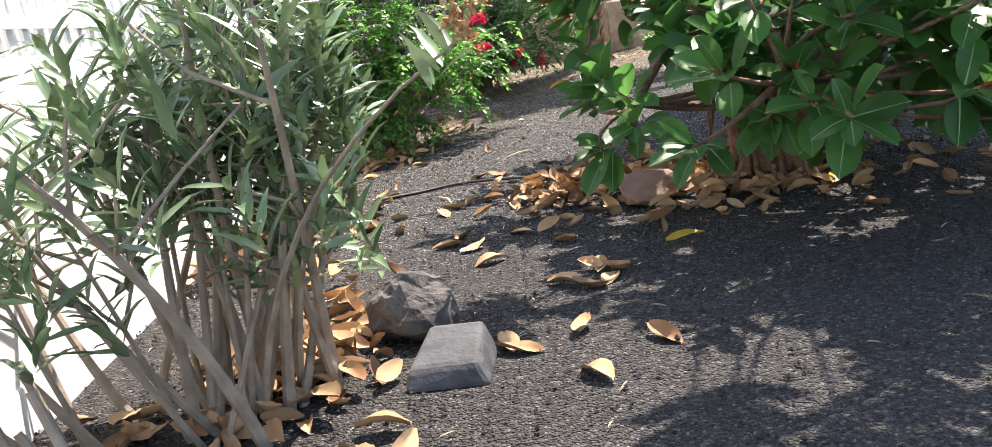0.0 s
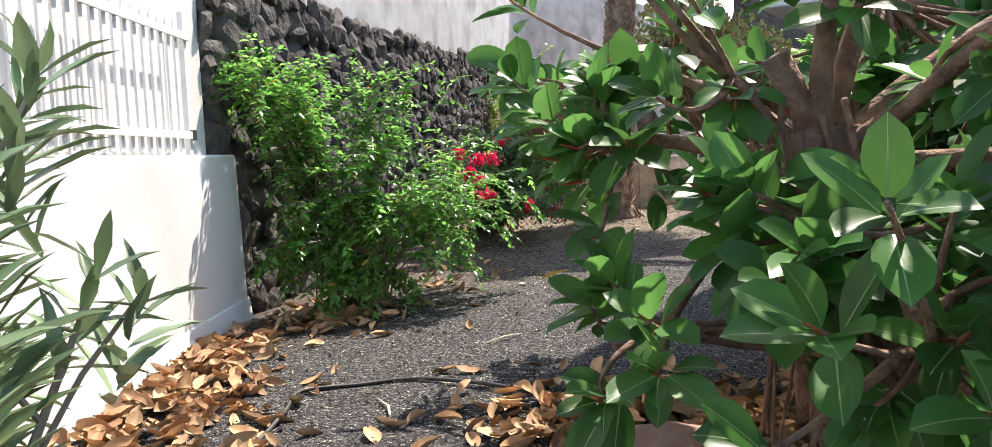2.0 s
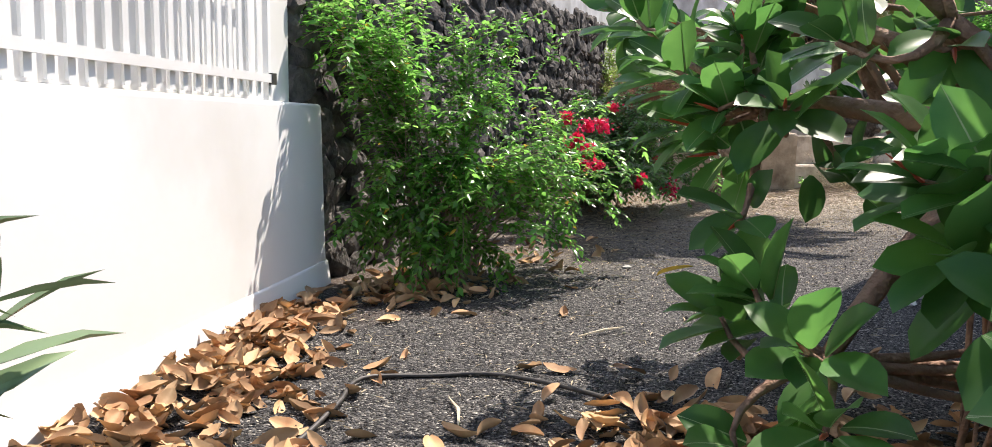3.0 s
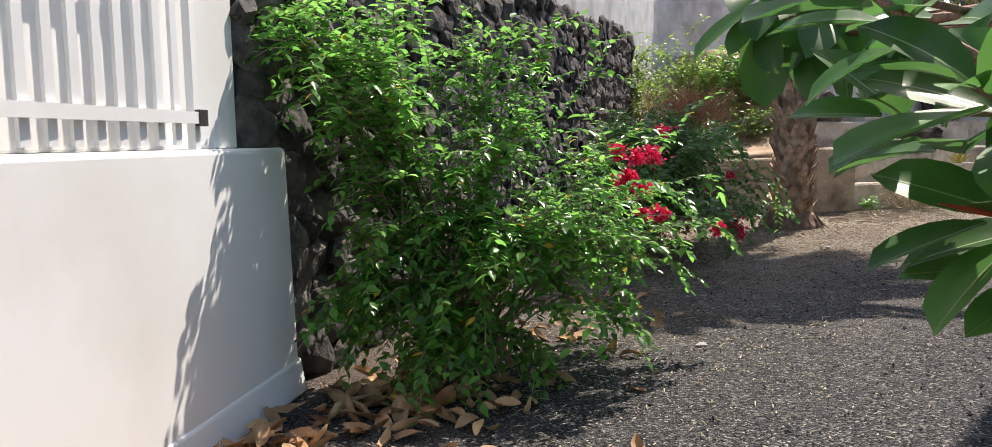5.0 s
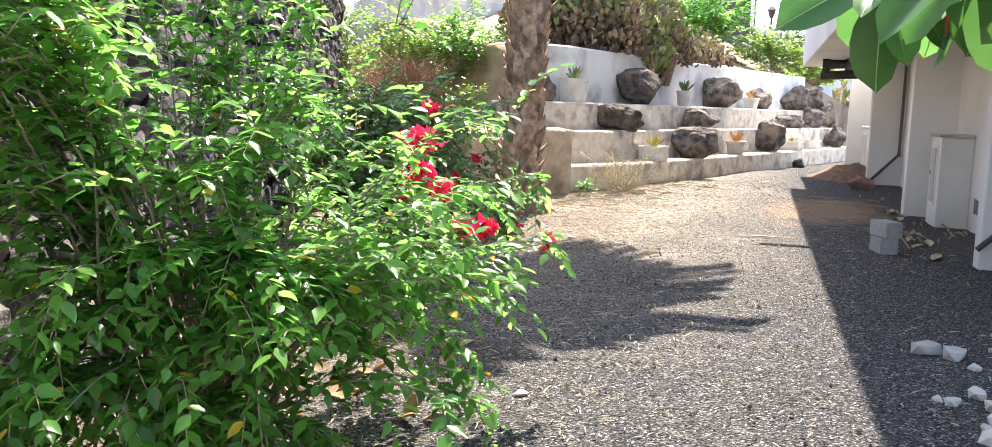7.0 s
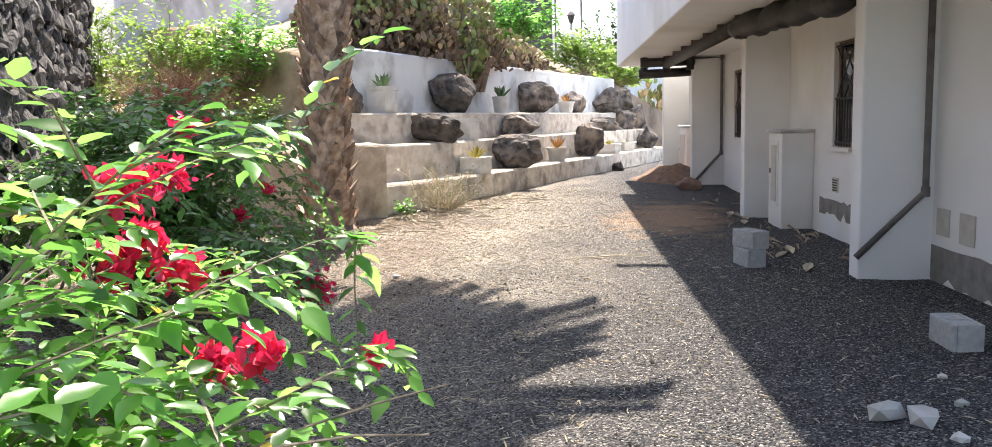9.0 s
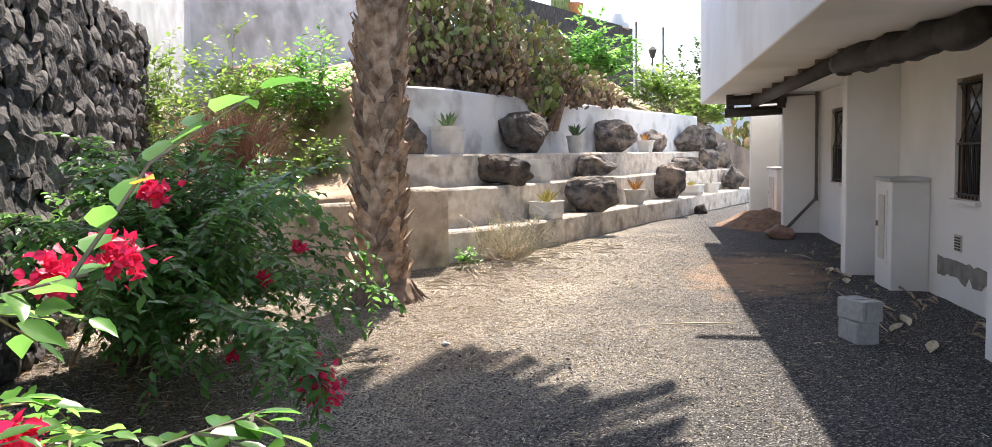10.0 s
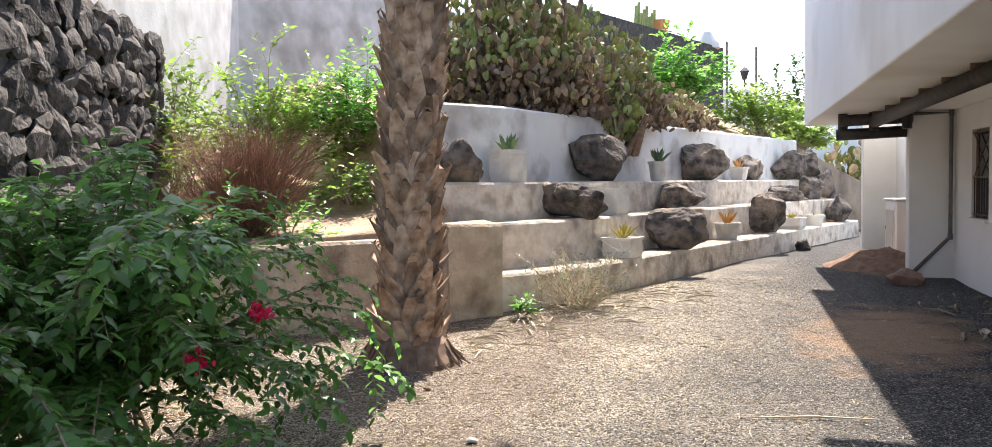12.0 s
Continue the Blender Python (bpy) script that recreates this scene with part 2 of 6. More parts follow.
M_BOUGD = mat("dark_bush_leaf", (0.035, 0.085, 0.022), (0.06, 0.125, 0.03), 3, 0.5, 0, 1, island=0.3, transl=0.25)
# darker copy of the bougainvillea leaf, with the second bush's shade in its colour
M_BOUGM = mat("shaded_bougainvillea_leaf", (0.045, 0.135, 0.025), (0.085, 0.2, 0.04), 3, 0.31, 0, 1, island=0.4, transl=0.44)
M_LIME = mat("lime_leaf", (0.105, 0.205, 0.03), (0.18, 0.285, 0.05), 3, 0.45, 0, 1, island=0.3, transl=0.35)
M_RIB = mat("leaf_midrib", (0.22, 0.34, 0.12), (0.3, 0.42, 0.18), 8, 0.4, 0, 1)
M_YELLOW = mat("yellow_leaf", (0.50, 0.33, 0.03), (0.62, 0.42, 0.05), 8, 0.5, 0, 1, transl=0.25)
M_RED = mat("bract_red", (0.62, 0.008, 0.05), (0.72, 0.015, 0.09), 12, 0.6, 0, 1, island=0.2, transl=0.15)
M_RUB = mat("rubber_leaf", (0.04, 0.132, 0.028), (0.074, 0.19, 0.04), 5, 0.38, 0.06, 60, rnd=0.4, transl=0.3, spec=0.32)
M_RUBS = mat("rubber_leaf_far", (0.04, 0.132, 0.028), (0.074, 0.19, 0.04), 5, 0.38, 0, 60, island=0.4, transl=0.3, spec=0.32)
M_SHEATH = mat("red_sheath", (0.55, 0.06, 0.03), (0.62, 0.10, 0.06), 12, 0.4, 0, 1)
M_OLE = mat("oleander_leaf", (0.12, 0.19, 0.09), (0.215, 0.295, 0.16), 4, 0.27, 0, 1, island=0.35, transl=0.06)
M_DRYFL = mat("withered_flower", (0.40, 0.23, 0.09), (0.56, 0.37, 0.18), 40, 0.85, 0.3, 60, island=0.3)
M_DRY = mat("dry_leaf", (0.36, 0.19, 0.085), (0.54, 0.36, 0.19), 9, 0.75, 0.25, 60, rnd=0.35, bdist=0.004)
M_DRYS = mat("dry_leaf_litter", (0.33, 0.165, 0.075), (0.54, 0.36, 0.19), 7, 0.75, 0.25, 60, island=0.4, bdist=0.004)
M_STRAW = mat("straw_chip", (0.45, 0.37, 0.25), (0.60, 0.52, 0.38), 20, 0.85, 0, 1, island=0.35)
M_CACTB = mat("cactus_withered", (0.13, 0.09, 0.06), (0.27, 0.19, 0.13), 6, 0.9, 0.4, 30, island=0.4)
M_CACT = mat("cactus_green", (0.16, 0.22, 0.06), (0.32, 0.34, 0.12), 5, 0.6, 0.3, 40, island=0.3)
M_CACTD = mat("cactus_dry", (0.30, 0.22, 0.13), (0.50, 0.40, 0.24), 6, 0.85, 0.4, 30, island=0.35)
M_BRUSH = mat("dry_brush", (0.20, 0.10, 0.065), (0.30, 0.17, 0.11), 8, 0.9, 0, 1, island=0.3)
M_ALOE = mat("aloe_leaf", (0.13, 0.22, 0.11), (0.20, 0.28, 0.13), 8, 0.5, 0, 1, island=0.2)
M_ALOEY = mat("yellow_aloe_leaf", (0.42, 0.38, 0.08), (0.52, 0.42, 0.12), 8, 0.5, 0, 1, island=0.3)
M_ALOEO = mat("orange_aloe_leaf", (0.55, 0.25, 0.08), (0.58, 0.36, 0.12), 8, 0.5, 0, 1, island=0.3)
M_POT = mat("white_pot", (0.76, 0.75, 0.72), (0.68, 0.66, 0.61), 6, 0.7, 0.2, 30, c3=(0.56, 0.53, 0.46), s3=3)
M_PIPE = mat("black_pipe", (0.018, 0.016, 0.015), (0.05, 0.042, 0.036), 8, 0.6, 0.3, 40)
M_PIPEG = mat("grey_pipe", (0.09, 0.085, 0.08), (0.15, 0.13, 0.12), 8, 0.55, 0.2, 40)
M_IRON = mat("dark_iron", (0.02, 0.02, 0.02), (0.05, 0.045, 0.04), 20, 0.6, 0, 1)
M_GLASSD = mat("window_glass", (0.015, 0.015, 0.017), (0.025, 0.025, 0.028), 2, 0.08, 0, 1)
M_BLOCK = mat("concrete_block", (0.36, 0.36, 0.35), (0.46, 0.46, 0.44), 25, 0.95, 0.6, 90)
M_RUBBLE = mat("plaster_rubble", (0.60, 0.58, 0.54), (0.46, 0.44, 0.40), 7, 0.95, 0.6, 40, rnd=0.25)
M_PINK = mat("pink_stone", (0.26, 0.15, 0.115), (0.36, 0.23, 0.18), 8, 0.9, 0.5, 40)
M_GREYST = mat("grey_stone", (0.045, 0.046, 0.049), (0.085, 0.085, 0.09), 9, 0.8, 0.6, 35, c3=(0.14, 0.132, 0.125), s3=4)
M_HOSE = mat("black_hose", (0.025, 0.023, 0.022), (0.06, 0.052, 0.045), 30, 0.55, 0, 1)
M_PLATE = mat("beige_plate", (0.58, 0.55, 0.48), (0.50, 0.47, 0.40), 10, 0.6, 0.1, 40)
M_RAW = mat("raw_render_patch", (0.20, 0.185, 0.17), (0.29, 0.27, 0.245), 9, 0.95, 0.6, 40)
M_WOOD = mat("brown_trunk", (0.16, 0.10, 0.068), (0.27, 0.185, 0.13), 14, 0.9, 0.5, 50)
M_TERRA = mat("terracotta", (0.55, 0.22, 0.09), (0.62, 0.28, 0.12), 8, 0.8, 0.2, 40)


# ---- mesh helpers ----
class MB:
    """Collects vertices and faces, then becomes one mesh object."""

    def __init__(self):
        self.v, self.f, self.n = [], [], 0

    def add(self, verts, faces):
        verts = np.asarray(verts, float)
        self.v.append(verts)
        k = self.n
        self.f.extend(tuple(i + k for i in f) for f in faces)
        self.n += len(verts)

    def box(self, lo, hi, m=None):
        (a, b, c), (d, e, f) = lo, hi
        vs = [(a, b, c), (d, b, c), (d, e, c), (a, e, c), (a, b, f), (d, b, f), (d, e, f), (a, e, f)]
        if m is not None:
            vs = [tuple(m @ Vector(p)) for p in vs]
        self.add(vs, [(3, 2, 1, 0), (4, 5, 6, 7), (0, 1, 5, 4), (1, 2, 6, 5), (2, 3, 7, 6), (3, 0, 4, 7)])

    def tube(self, pts, radii, sides=6, caps=True):
        pts = [Vector(p) for p in pts]
        if not hasattr(radii, "__len__"):
            radii = [radii] * len(pts)
        vs, fs = [], []
        for i, p in enumerate(pts):
            d = (pts[min(i + 1, len(pts) - 1)] - pts[max(i - 1, 0)])
            d = d.normalized() if d.length > 1e-6 else Vector((0, 0, 1))
            u = d.cross(Vector((0.31, 0.77, 0.21))).normalized()
            w = d.cross(u)
            for k in range(sides):
                a = 2 * math.pi * k / sides
                vs.append(tuple(p + (u * math.cos(a) + w * math.sin(a)) * radii[i]))
        for i in range(len(pts) - 1):
            for k in range(sides):
                k2 = (k + 1) % sides
                fs.append((i * sides + k, i * sides + k2, (i + 1) * sides + k2, (i + 1) * sides + k))
        if caps:
            fs.append(tuple(range(sides))[::-1])
            fs.append(tuple((len(pts) - 1) * sides + k for k in range(sides)))
        self.add(vs, fs)

    def leaves(self, pos, along, up, length, width, fold=0.25, droop=0.15):
        """Many folded leaves at once: base, two shoulders, midrib, tip."""
        pos, along, up = (np.asarray(a, float) for a in (pos, along, up))
        n = len(pos)
        if not n:
            return
        along = along / np.maximum(np.linalg.norm(along, axis=1, keepdims=True), 1e-6)
        side = np.cross(along, up)
        side /= np.maximum(np.linalg.norm(side, axis=1, keepdims=True), 1e-6)
        nor = np.cross(side, along)
        length = np.broadcast_to(np.asarray(length, float), (n,))[:, None]
        width = np.broadcast_to(np.asarray(width, float), (n,))[:, None]
        P = []
        for u, w, h in ((0, 0, 0), (0.13, 0.3, fold * 0.8), (0.4, 0.5, fold), (0.74, 0.27, fold - droop * 0.7), (1, 0, -droop * 1.3),
                        (0.74, -0.27, fold - droop * 0.7), (0.4, -0.5, fold), (0.13, -0.3, fold * 0.8), (0.15, 0, 0.0), (0.42, 0, -droop * 0.15), (0.75, 0, -droop * 0.6)):
            P.append(pos + along * length * u + side * width * w + nor * (length * 0.5 * h if w == 0 else length * 0.5 * (h * 0.5)))
        V = np.stack(P, 1).reshape(-1, 3)
        k = self.n
        self.v.append(V)
        for i in range(n):
            o = k + i * 11
            self.f += [(o, o + 8, o + 1), (o + 8, o + 9, o + 2, o + 1), (o + 9, o + 10, o + 3, o + 2), (o + 10, o + 4, o + 3),
                       (o, o + 7, o + 8), (o + 8, o + 7, o + 6, o + 9), (o + 9, o + 6, o + 5, o + 10), (o + 10, o + 5, o + 4)]
        self.n += 11 * n

    def mesh(self, name, material, smooth=False):
        me = bpy.data.meshes.new(name)
        V = np.concatenate(self.v) if self.v else np.zeros((0, 3))
        me.from_pydata(V.tolist(), [], self.f)
        me.materials.append(material)
        if smooth:
            me.polygons.foreach_set("use_smooth", [True] * len(me.polygons))
        me.update()
        return me

    def put(self, name, material, parent=None, label="", smooth=False):
        ob = new(name, self.mesh(name, material, smooth))
        if parent is not None:
            ob.parent = parent
        return tagged(ob, label)


def bevelled(ob, w=0.01, seg=2):
    md = ob.modifiers.new("bevel", 'BEVEL')
    md.width, md.segments, md.limit_method = w, seg, 'ANGLE'
    return ob


def root(name, x, y, z, label, category, group="", kind=""):
    e = new(name)
    e.location = (x, y, z)
    return tagged(e, label, category, group, kind)


def under(ob, parent):
    """Make ob, built in world space, a part of parent."""
    ob.parent = parent
    ob.matrix_parent_inverse = parent.matrix_basis.inverted() if parent.parent is None else (parent.parent.matrix_basis @ parent.matrix_parent_inverse @ parent.matrix_basis).inverted()
    return ob


def rock_mesh(name, seed, size, material, sub=3, rough=0.3):
    bm = bmesh.new()
    bmesh.ops.create_icosphere(bm, subdivisions=sub, radius=1)
    rr = random.Random(seed)
    off = Vector((rr.uniform(-50, 50), rr.uniform(-50, 50), rr.uniform(-50, 50)))
    cuts = [(Vector((rr.gauss(0, 1), rr.gauss(0, 1), rr.gauss(0, 1))).normalized(), rr.uniform(0.55, 0.85)) for _ in range(9)]
    for v in bm.verts:
        p = v.co.copy()
        for nrm, d in cuts:
            e = p.dot(nrm) - d
            if e > 0:
                p -= nrm * e
        p *= 1 + rough * noise.noise(p * 1.6 + off) + rough * 0.45 * noise.noise(p * 4.5 + off)
        v.co = Vector((p.x * size[0], p.y * size[1], p.z * size[2]))
    me = bpy.data.meshes.new(name)
    bm.to_mesh(me)
    bm.free()
    me.materials.append(material)
    return me


def ss(a, b, x):
    t = min(1, max(0, (x - a) / (b - a)))
    return t * t * (3 - 2 * t)


def gz(x, y):
    """Height of the ground."""
    return 0.13 * ss(6, 13, y) + 0.03 * noise.noise(Vector((x * 0.5, y * 0.5, 0)))* ss(-40, -6, -abs(x) - abs(y) * 0.3) 


# ---- ground ----
def axis(lo, hi, step, far):
    a = list(np.arange(lo, hi + step / 2, step))
    d, g = step, 1.35
    left, right = [], []
    x = lo
    while x > -far:
        d *= g
        x -= d
        left.append(x)
    d, x = step, hi
    while x < far:
        d *= g
        x += d
        right.append(x)
    return left[::-1] + a + right


gx, gy = axis(-2.5, 12, 0.12, 900), axis(-9.5, 17, 0.12, 900)
gb = MB()
nx = len(gx)
gb.add([(x, y, gz(x, y) + (0.012 * noise.noise(Vector((x * 3.1, y * 3.1, 5))) if abs(x) < 13 and abs(y) < 18 else 0)) for y in gy for x in gx],
       [(j * nx + i, j * nx + i + 1, (j + 1) * nx + i + 1, (j + 1) * nx + i) for j in range(len(gy) - 1) for i in range(nx - 1)])
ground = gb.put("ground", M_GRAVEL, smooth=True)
tagged(ground, "black volcanic gravel ground with straw chips", "ground", kind="structure")

# ---- white garden wall with a plinth ----
WX = lambda y: -1.26 - 0.062 * y      # face of the wall
WD = Vector((-0.062, 1, 0)).normalized()


def wall_piece(mb, y0, y1, off0, off1, z0, z1, batter=0.0):
    vs = []
    for z in (z0, z1):
        b = batter if z == z1 else 0
        for y, o in ((y0, off0), (y1, off0), (y1, off1), (y0, off1)):
            vs.append((WX(y) + o - (b if o == off1 else 0), y, z))
    mb.add(vs, [(0, 1, 2, 3), (7, 6, 5, 4), (0, 4, 5, 1), (1, 5, 6, 2), (2, 6, 7, 3), (3, 7, 4, 0)])


mb = MB()
wall_piece(mb, -11, 0.0, -0.32, 0.0, 0, 1.33, 0.03)
wall_w = tagged(mb.put("wall_west", M_WHITE), "white painted low garden wall", "wall", kind="structure")
bevelled(wall_w, 0.025, 3)
mb = MB()
wall_piece(mb, -11, 0.015, -0.10, 0.035, 0, 0.19, 0.03)
plinth = tagged(mb.put("trim", M_WHITE), "white painted plinth along the wall foot", "trim", kind="structure")
bevelled(plinth, 0.02, 3)
mb = MB()
wall_piece(mb, -11, -0.30, -0.42, -0.16, 1.33, 2.58)
wall_u = tagged(mb.put("wall_west_upper", M_WHITE), "white painted upper wall behind the slat fence", "wall", kind="structure")
bevelled(wall_u, 0.012, 2)

# ---- slat fence on the wall ----
fence = root("slat_fence", WX(-0.9), -0.9, 1.33, "white metal slat fence standing on the garden wall", "fence")
FO = -0.045
slat = MB()
slat.add([(-0.008, -0.022, 0), (0.008, -0.022, 0), (0.008, 0.022, 0), (-0.008, 0.022, 0),
          (-0.008, -0.022, 0.84), (0.008, -0.022, 0.84), (0.008, 0.022, 0.84), (-0.008, 0.022, 0.84), (0, 0, 0.89)],
         [(3, 2, 1, 0), (0, 1, 5, 4), (1, 2, 6, 5), (2, 3, 7, 6), (3, 0, 4, 7), (4, 5, 8), (5, 6, 8), (6, 7, 8), (7, 4, 8)])
slat_me = slat.mesh("slat", M_WHITE)
y = -1.03
while y > -10.5:
    s = new("slat", slat_me)
    s.location = (WX(y) + FO - 0.02, y, 1.35)
    under(s, fence)
    y -= 0.128
for z in (1.44, 2.11):
    mb = MB()
    wall_piece(mb, -10.6, -0.84, FO - 0.008, FO + 0.012, z, z + 0.05)
    under(mb.put("rail", M_WHITE), fence)
mb = MB()
wall_piece(mb, -0.905, -0.86, FO - 0.045, FO - 0.008, 1.33, 2.3)
under(mb.put("post", M_WHITE), fence)
mb = MB()
wall_piece(mb, -0.90, -0.83, FO - 0.012, FO + 0.016, 1.43, 1.50)
under(mb.put("bracket", M_IRON, label="dark metal bracket at the rail's end"), fence)


# ---- lava stone wall and the tall white wall above it ----
SW0, SW1 = Vector((-1.425, -0.285, 0)), Vector((-0.1, 11.2, 0))
swd = (SW1 - SW0).normalized()
swn = Vector((swd.y, -swd.x, 0))       # towards the path


def strip(mb, a, b, thick, z0, z1a, z1b):
    """Upright slab from a to b, its front face on the line, its body behind."""
    d = (b - a).normalized()
    nn = Vector((-d.y, d.x, 0)) * thick
    p = [a, b, b + nn, a + nn]
    vs = [(q.x, q.y, z0) for q in p] + [(p[0].x, p[0].y, z1a), (p[1].x, p[1].y, z1b), (p[2].x, p[2].y, z1b), (p[3].x, p[3].y, z1a)]
    mb.add(vs, [(3, 2, 1, 0), (4, 5, 6, 7), (0, 1, 5, 4), (1, 2, 6, 5), (2, 3, 7, 6), (3, 0, 4, 7)])


mb = MB()
strip(mb, SW0, SW1, 0.5, 0, 2.7, 3.15)
stone_wall = tagged(mb.put("wall_stone", M_MORTAR), "dark lava rubble stone retaining wall", "wall", kind="structure")
mb = MB()
strip(mb, SW0 + Vector((-0.45, 0, 0)), Vector((0.3, 17, 0)), 0.3, 0, 6.5, 6.5)
tagged(mb.put("wall_back", M_OLDWHITE), "tall stained white wall above the stone wall", "wall", kind="structure")
mb = MB()
strip(mb, Vector((0.3, 17, 0)), Vector((9, 27, 0)), 0.3, 0, 6.3, 5.6)
tagged(mb.put("wall_back_far", M_OLDWHITE), "stained white wall at the top of the slope", "wall", kind="structure")

# ---- terraces ----
TB = [Vector((3.45, 10.45, 0)), Vector((4.3, 10.82, 0)), Vector((5.08, 11.35, 0)), Vector((6.2, 12.4, 0)), Vector((8.3, 14.3, 0)), Vector((11.2, 16.9, 0)), Vector((14.9, 20.1, 0))]


def offs(line, d):
    out = []
    for i, p in enumerate(line):
        t = (line[min(i + 1, len(line) - 1)] - line[max(i - 1, 0)]).normalized()
        out.append(p + Vector((-t.y, t.x, 0)) * d)
    return out


def resample(line, step=0.35):
    out = []
    for a, b in zip(line, line[1:]):
        n = max(1, int((b - a).length / step))
        out += [a.lerp(b, i / n) for i in range(n)]
    return out + [line[-1]]


def run_wall(mb, line, thick, z0, z1, rough=0.012, cap=0.012):
    """A wall that follows a line, with an uneven face and a worn rounded top edge."""
    line = resample(line)
    back = offs(line, thick)
    n = len(line)
    prof = [(0, z0), (0, z0 + (z1 - z0) * 0.35), (0, z0 + (z1 - z0) * 0.7), (0, z1 - 0.03), (0.025, z1)]
    vs = []
    for i, p in enumerate(line):
        dn = (back[i] - p).normalized()
        for k, (o, z) in enumerate(prof):
            q = p + dn * (o + rough * noise.noise(Vector((p.x * 1.7, p.y * 1.7, z * 2.5))))
            vs.append((q.x, q.y, z + (cap * noise.noise(Vector((p.x * 2.1, p.y * 2.1, 9))) if k > 2 else 0)))
        q = back[i]
        vs += [(q.x, q.y, z1 + cap * noise.noise(Vector((p.x * 2.1, p.y * 2.1, 4)))), (q.x, q.y, z0)]
    m = 7
    fs = [(i * m + k, (i + 1) * m + k, (i + 1) * m + (k + 1) % m, i * m + (k + 1) % m) for i in range(n - 1) for k in range(m)]
    fs += [tuple(range(m)), tuple((n - 1) * m + k for k in range(m))[::-1]]
    mb.add(vs, fs)


LEV = [(0.0, 0.53, M_LEDGE, "lowest"), (0.5, 1.08, M_LEDGE, "middle"), (1.0, 1.57, M_LEDGE, "upper")]
for k, (o, z, m_, word) in enumerate(LEV):
    mb = MB()
    ln = offs(TB, o)
    if k:
        ln[0] = ln[0] + Vector((-0.28 * k, 0.1 * k, 0))
    run_wall(mb, ln, 0.52 if k < 2 else 0.6, -0.1, z)
    tagged(mb.put("terrace_step_%s" % word, m_), "weathered pale %s terrace step of painted concrete" % word, "terrace", kind="structure")
mb = MB()
ln = offs(TB, 1.55)
ln[0] = ln[0] + Vector((0.1, 0.05, 0))
run_wall(mb, ln, 0.22, 0.0, 2.6, 0.006)
tagged(mb.put("wall_terrace", M_TERRW), "white painted wall behind the top terrace", "wall", kind="structure")

# broken pier and rough retaining wall behind the palm
mb = MB()
run_wall(mb, [Vector((0.0, 9.3, 0)), Vector((1.2, 9.75, 0)), Vector((2.4, 10.1, 0)), Vector((3.0, 10.25, 0))], 0.35, -0.1, 0.98, 0.05, 0.05)
tagged(mb.put("wall_retaining", M_CONC), "rough stained concrete retaining wall below the slope", "wall", kind="structure")
mb = MB()
run_wall(mb, [Vector((2.98, 10.2, 0)), Vector((3.6, 10.36, 0))], 0.5, -0.1, 1.12, 0.04, 0.04)
tagged(mb.put("wall_pier", M_CONC), "worn concrete pier at the terrace end", "wall", kind="structure")

# ---- dry slope above ----
front = [Vector((-0.6, 9.6, 0.95)), Vector((1.2, 10.0, 1.0)), Vector((2.6, 10.45, 1.05)), Vector((2.75, 11.2, 1.35)), Vector((2.85, 11.8, 1.75))]
wl = offs(TB, 1.72)
wl[0] = wl[0] + Vector((0.15, 0.05, 0))
front += [Vector((p.x, p.y, 2.55)) for p in wl] + [Vector((17.6, 23.0, 1.2)), Vector((20, 25, 0.2)), Vector((28, 33, 0.1))]
fr = resample(front, 0.3)
sl = []
ROWS = 16
for i, p in enumerate(fr):
    u = i / (len(fr) - 1)
    outw = Vector((-0.25 - 0.35 * ss(0, 0.35, u), 0.9, 0)).normalized()
    sl.append((p.x + 0.02, p.y + 0.02, 0.0))
    for j in range(ROWS - 1):
        d = 16 * (j / (ROWS - 2)) ** 1.6
        rise = (0.7 + 1.3 * ss(0.15, 0.4, u)) * ss(0, 5, d) * (1 - 0.35 * ss(0.55, 1, u)) + 0.02 * d
        q = p + outw * d
        h = p.z + rise + (0.16 * noise.noise(Vector((q.x * 0.9, q.y * 0.9, 0))) + 0.05 * noise.noise(Vector((q.x * 4, q.y * 4, 0)))) * (1 if j else 0.2)
        sl.append((q.x, q.y, h))
mb = MB()
mb.add(sl, [(i * ROWS + j, (i + 1) * ROWS + j, (i + 1) * ROWS + j + 1, i * ROWS + j + 1) for i in range(len(fr) - 1) for j in range(ROWS - 1)])
slope = tagged(mb.put("ground_slope", M_SOIL, smooth=True), "dry brown earth slope above the retaining walls", "slope", kind="structure")
slope_pts = np.array(sl)


def slope_z(x, y):
    d = (slope_pts[:, 0] - x) ** 2 + (slope_pts[:, 1] - y) ** 2
    k = np.argsort(d)[:4]
    w = 1 / (d[k] + 0.01)
    return float((slope_pts[k, 2] * w).sum() / w.sum())


# ---- building: a along the front, s outwards ----
BM = Matrix(((0.46, -0.888, 0, 0), (0.888, 0.46, 0, 0), (0, 0, 1, 0), (0, 0, 0, 1)))


def bbox(mb, a0, a1, s0, s1, z0, z1):
    mb.box((a0, s0, z0), (a1, s1, z1), BM)


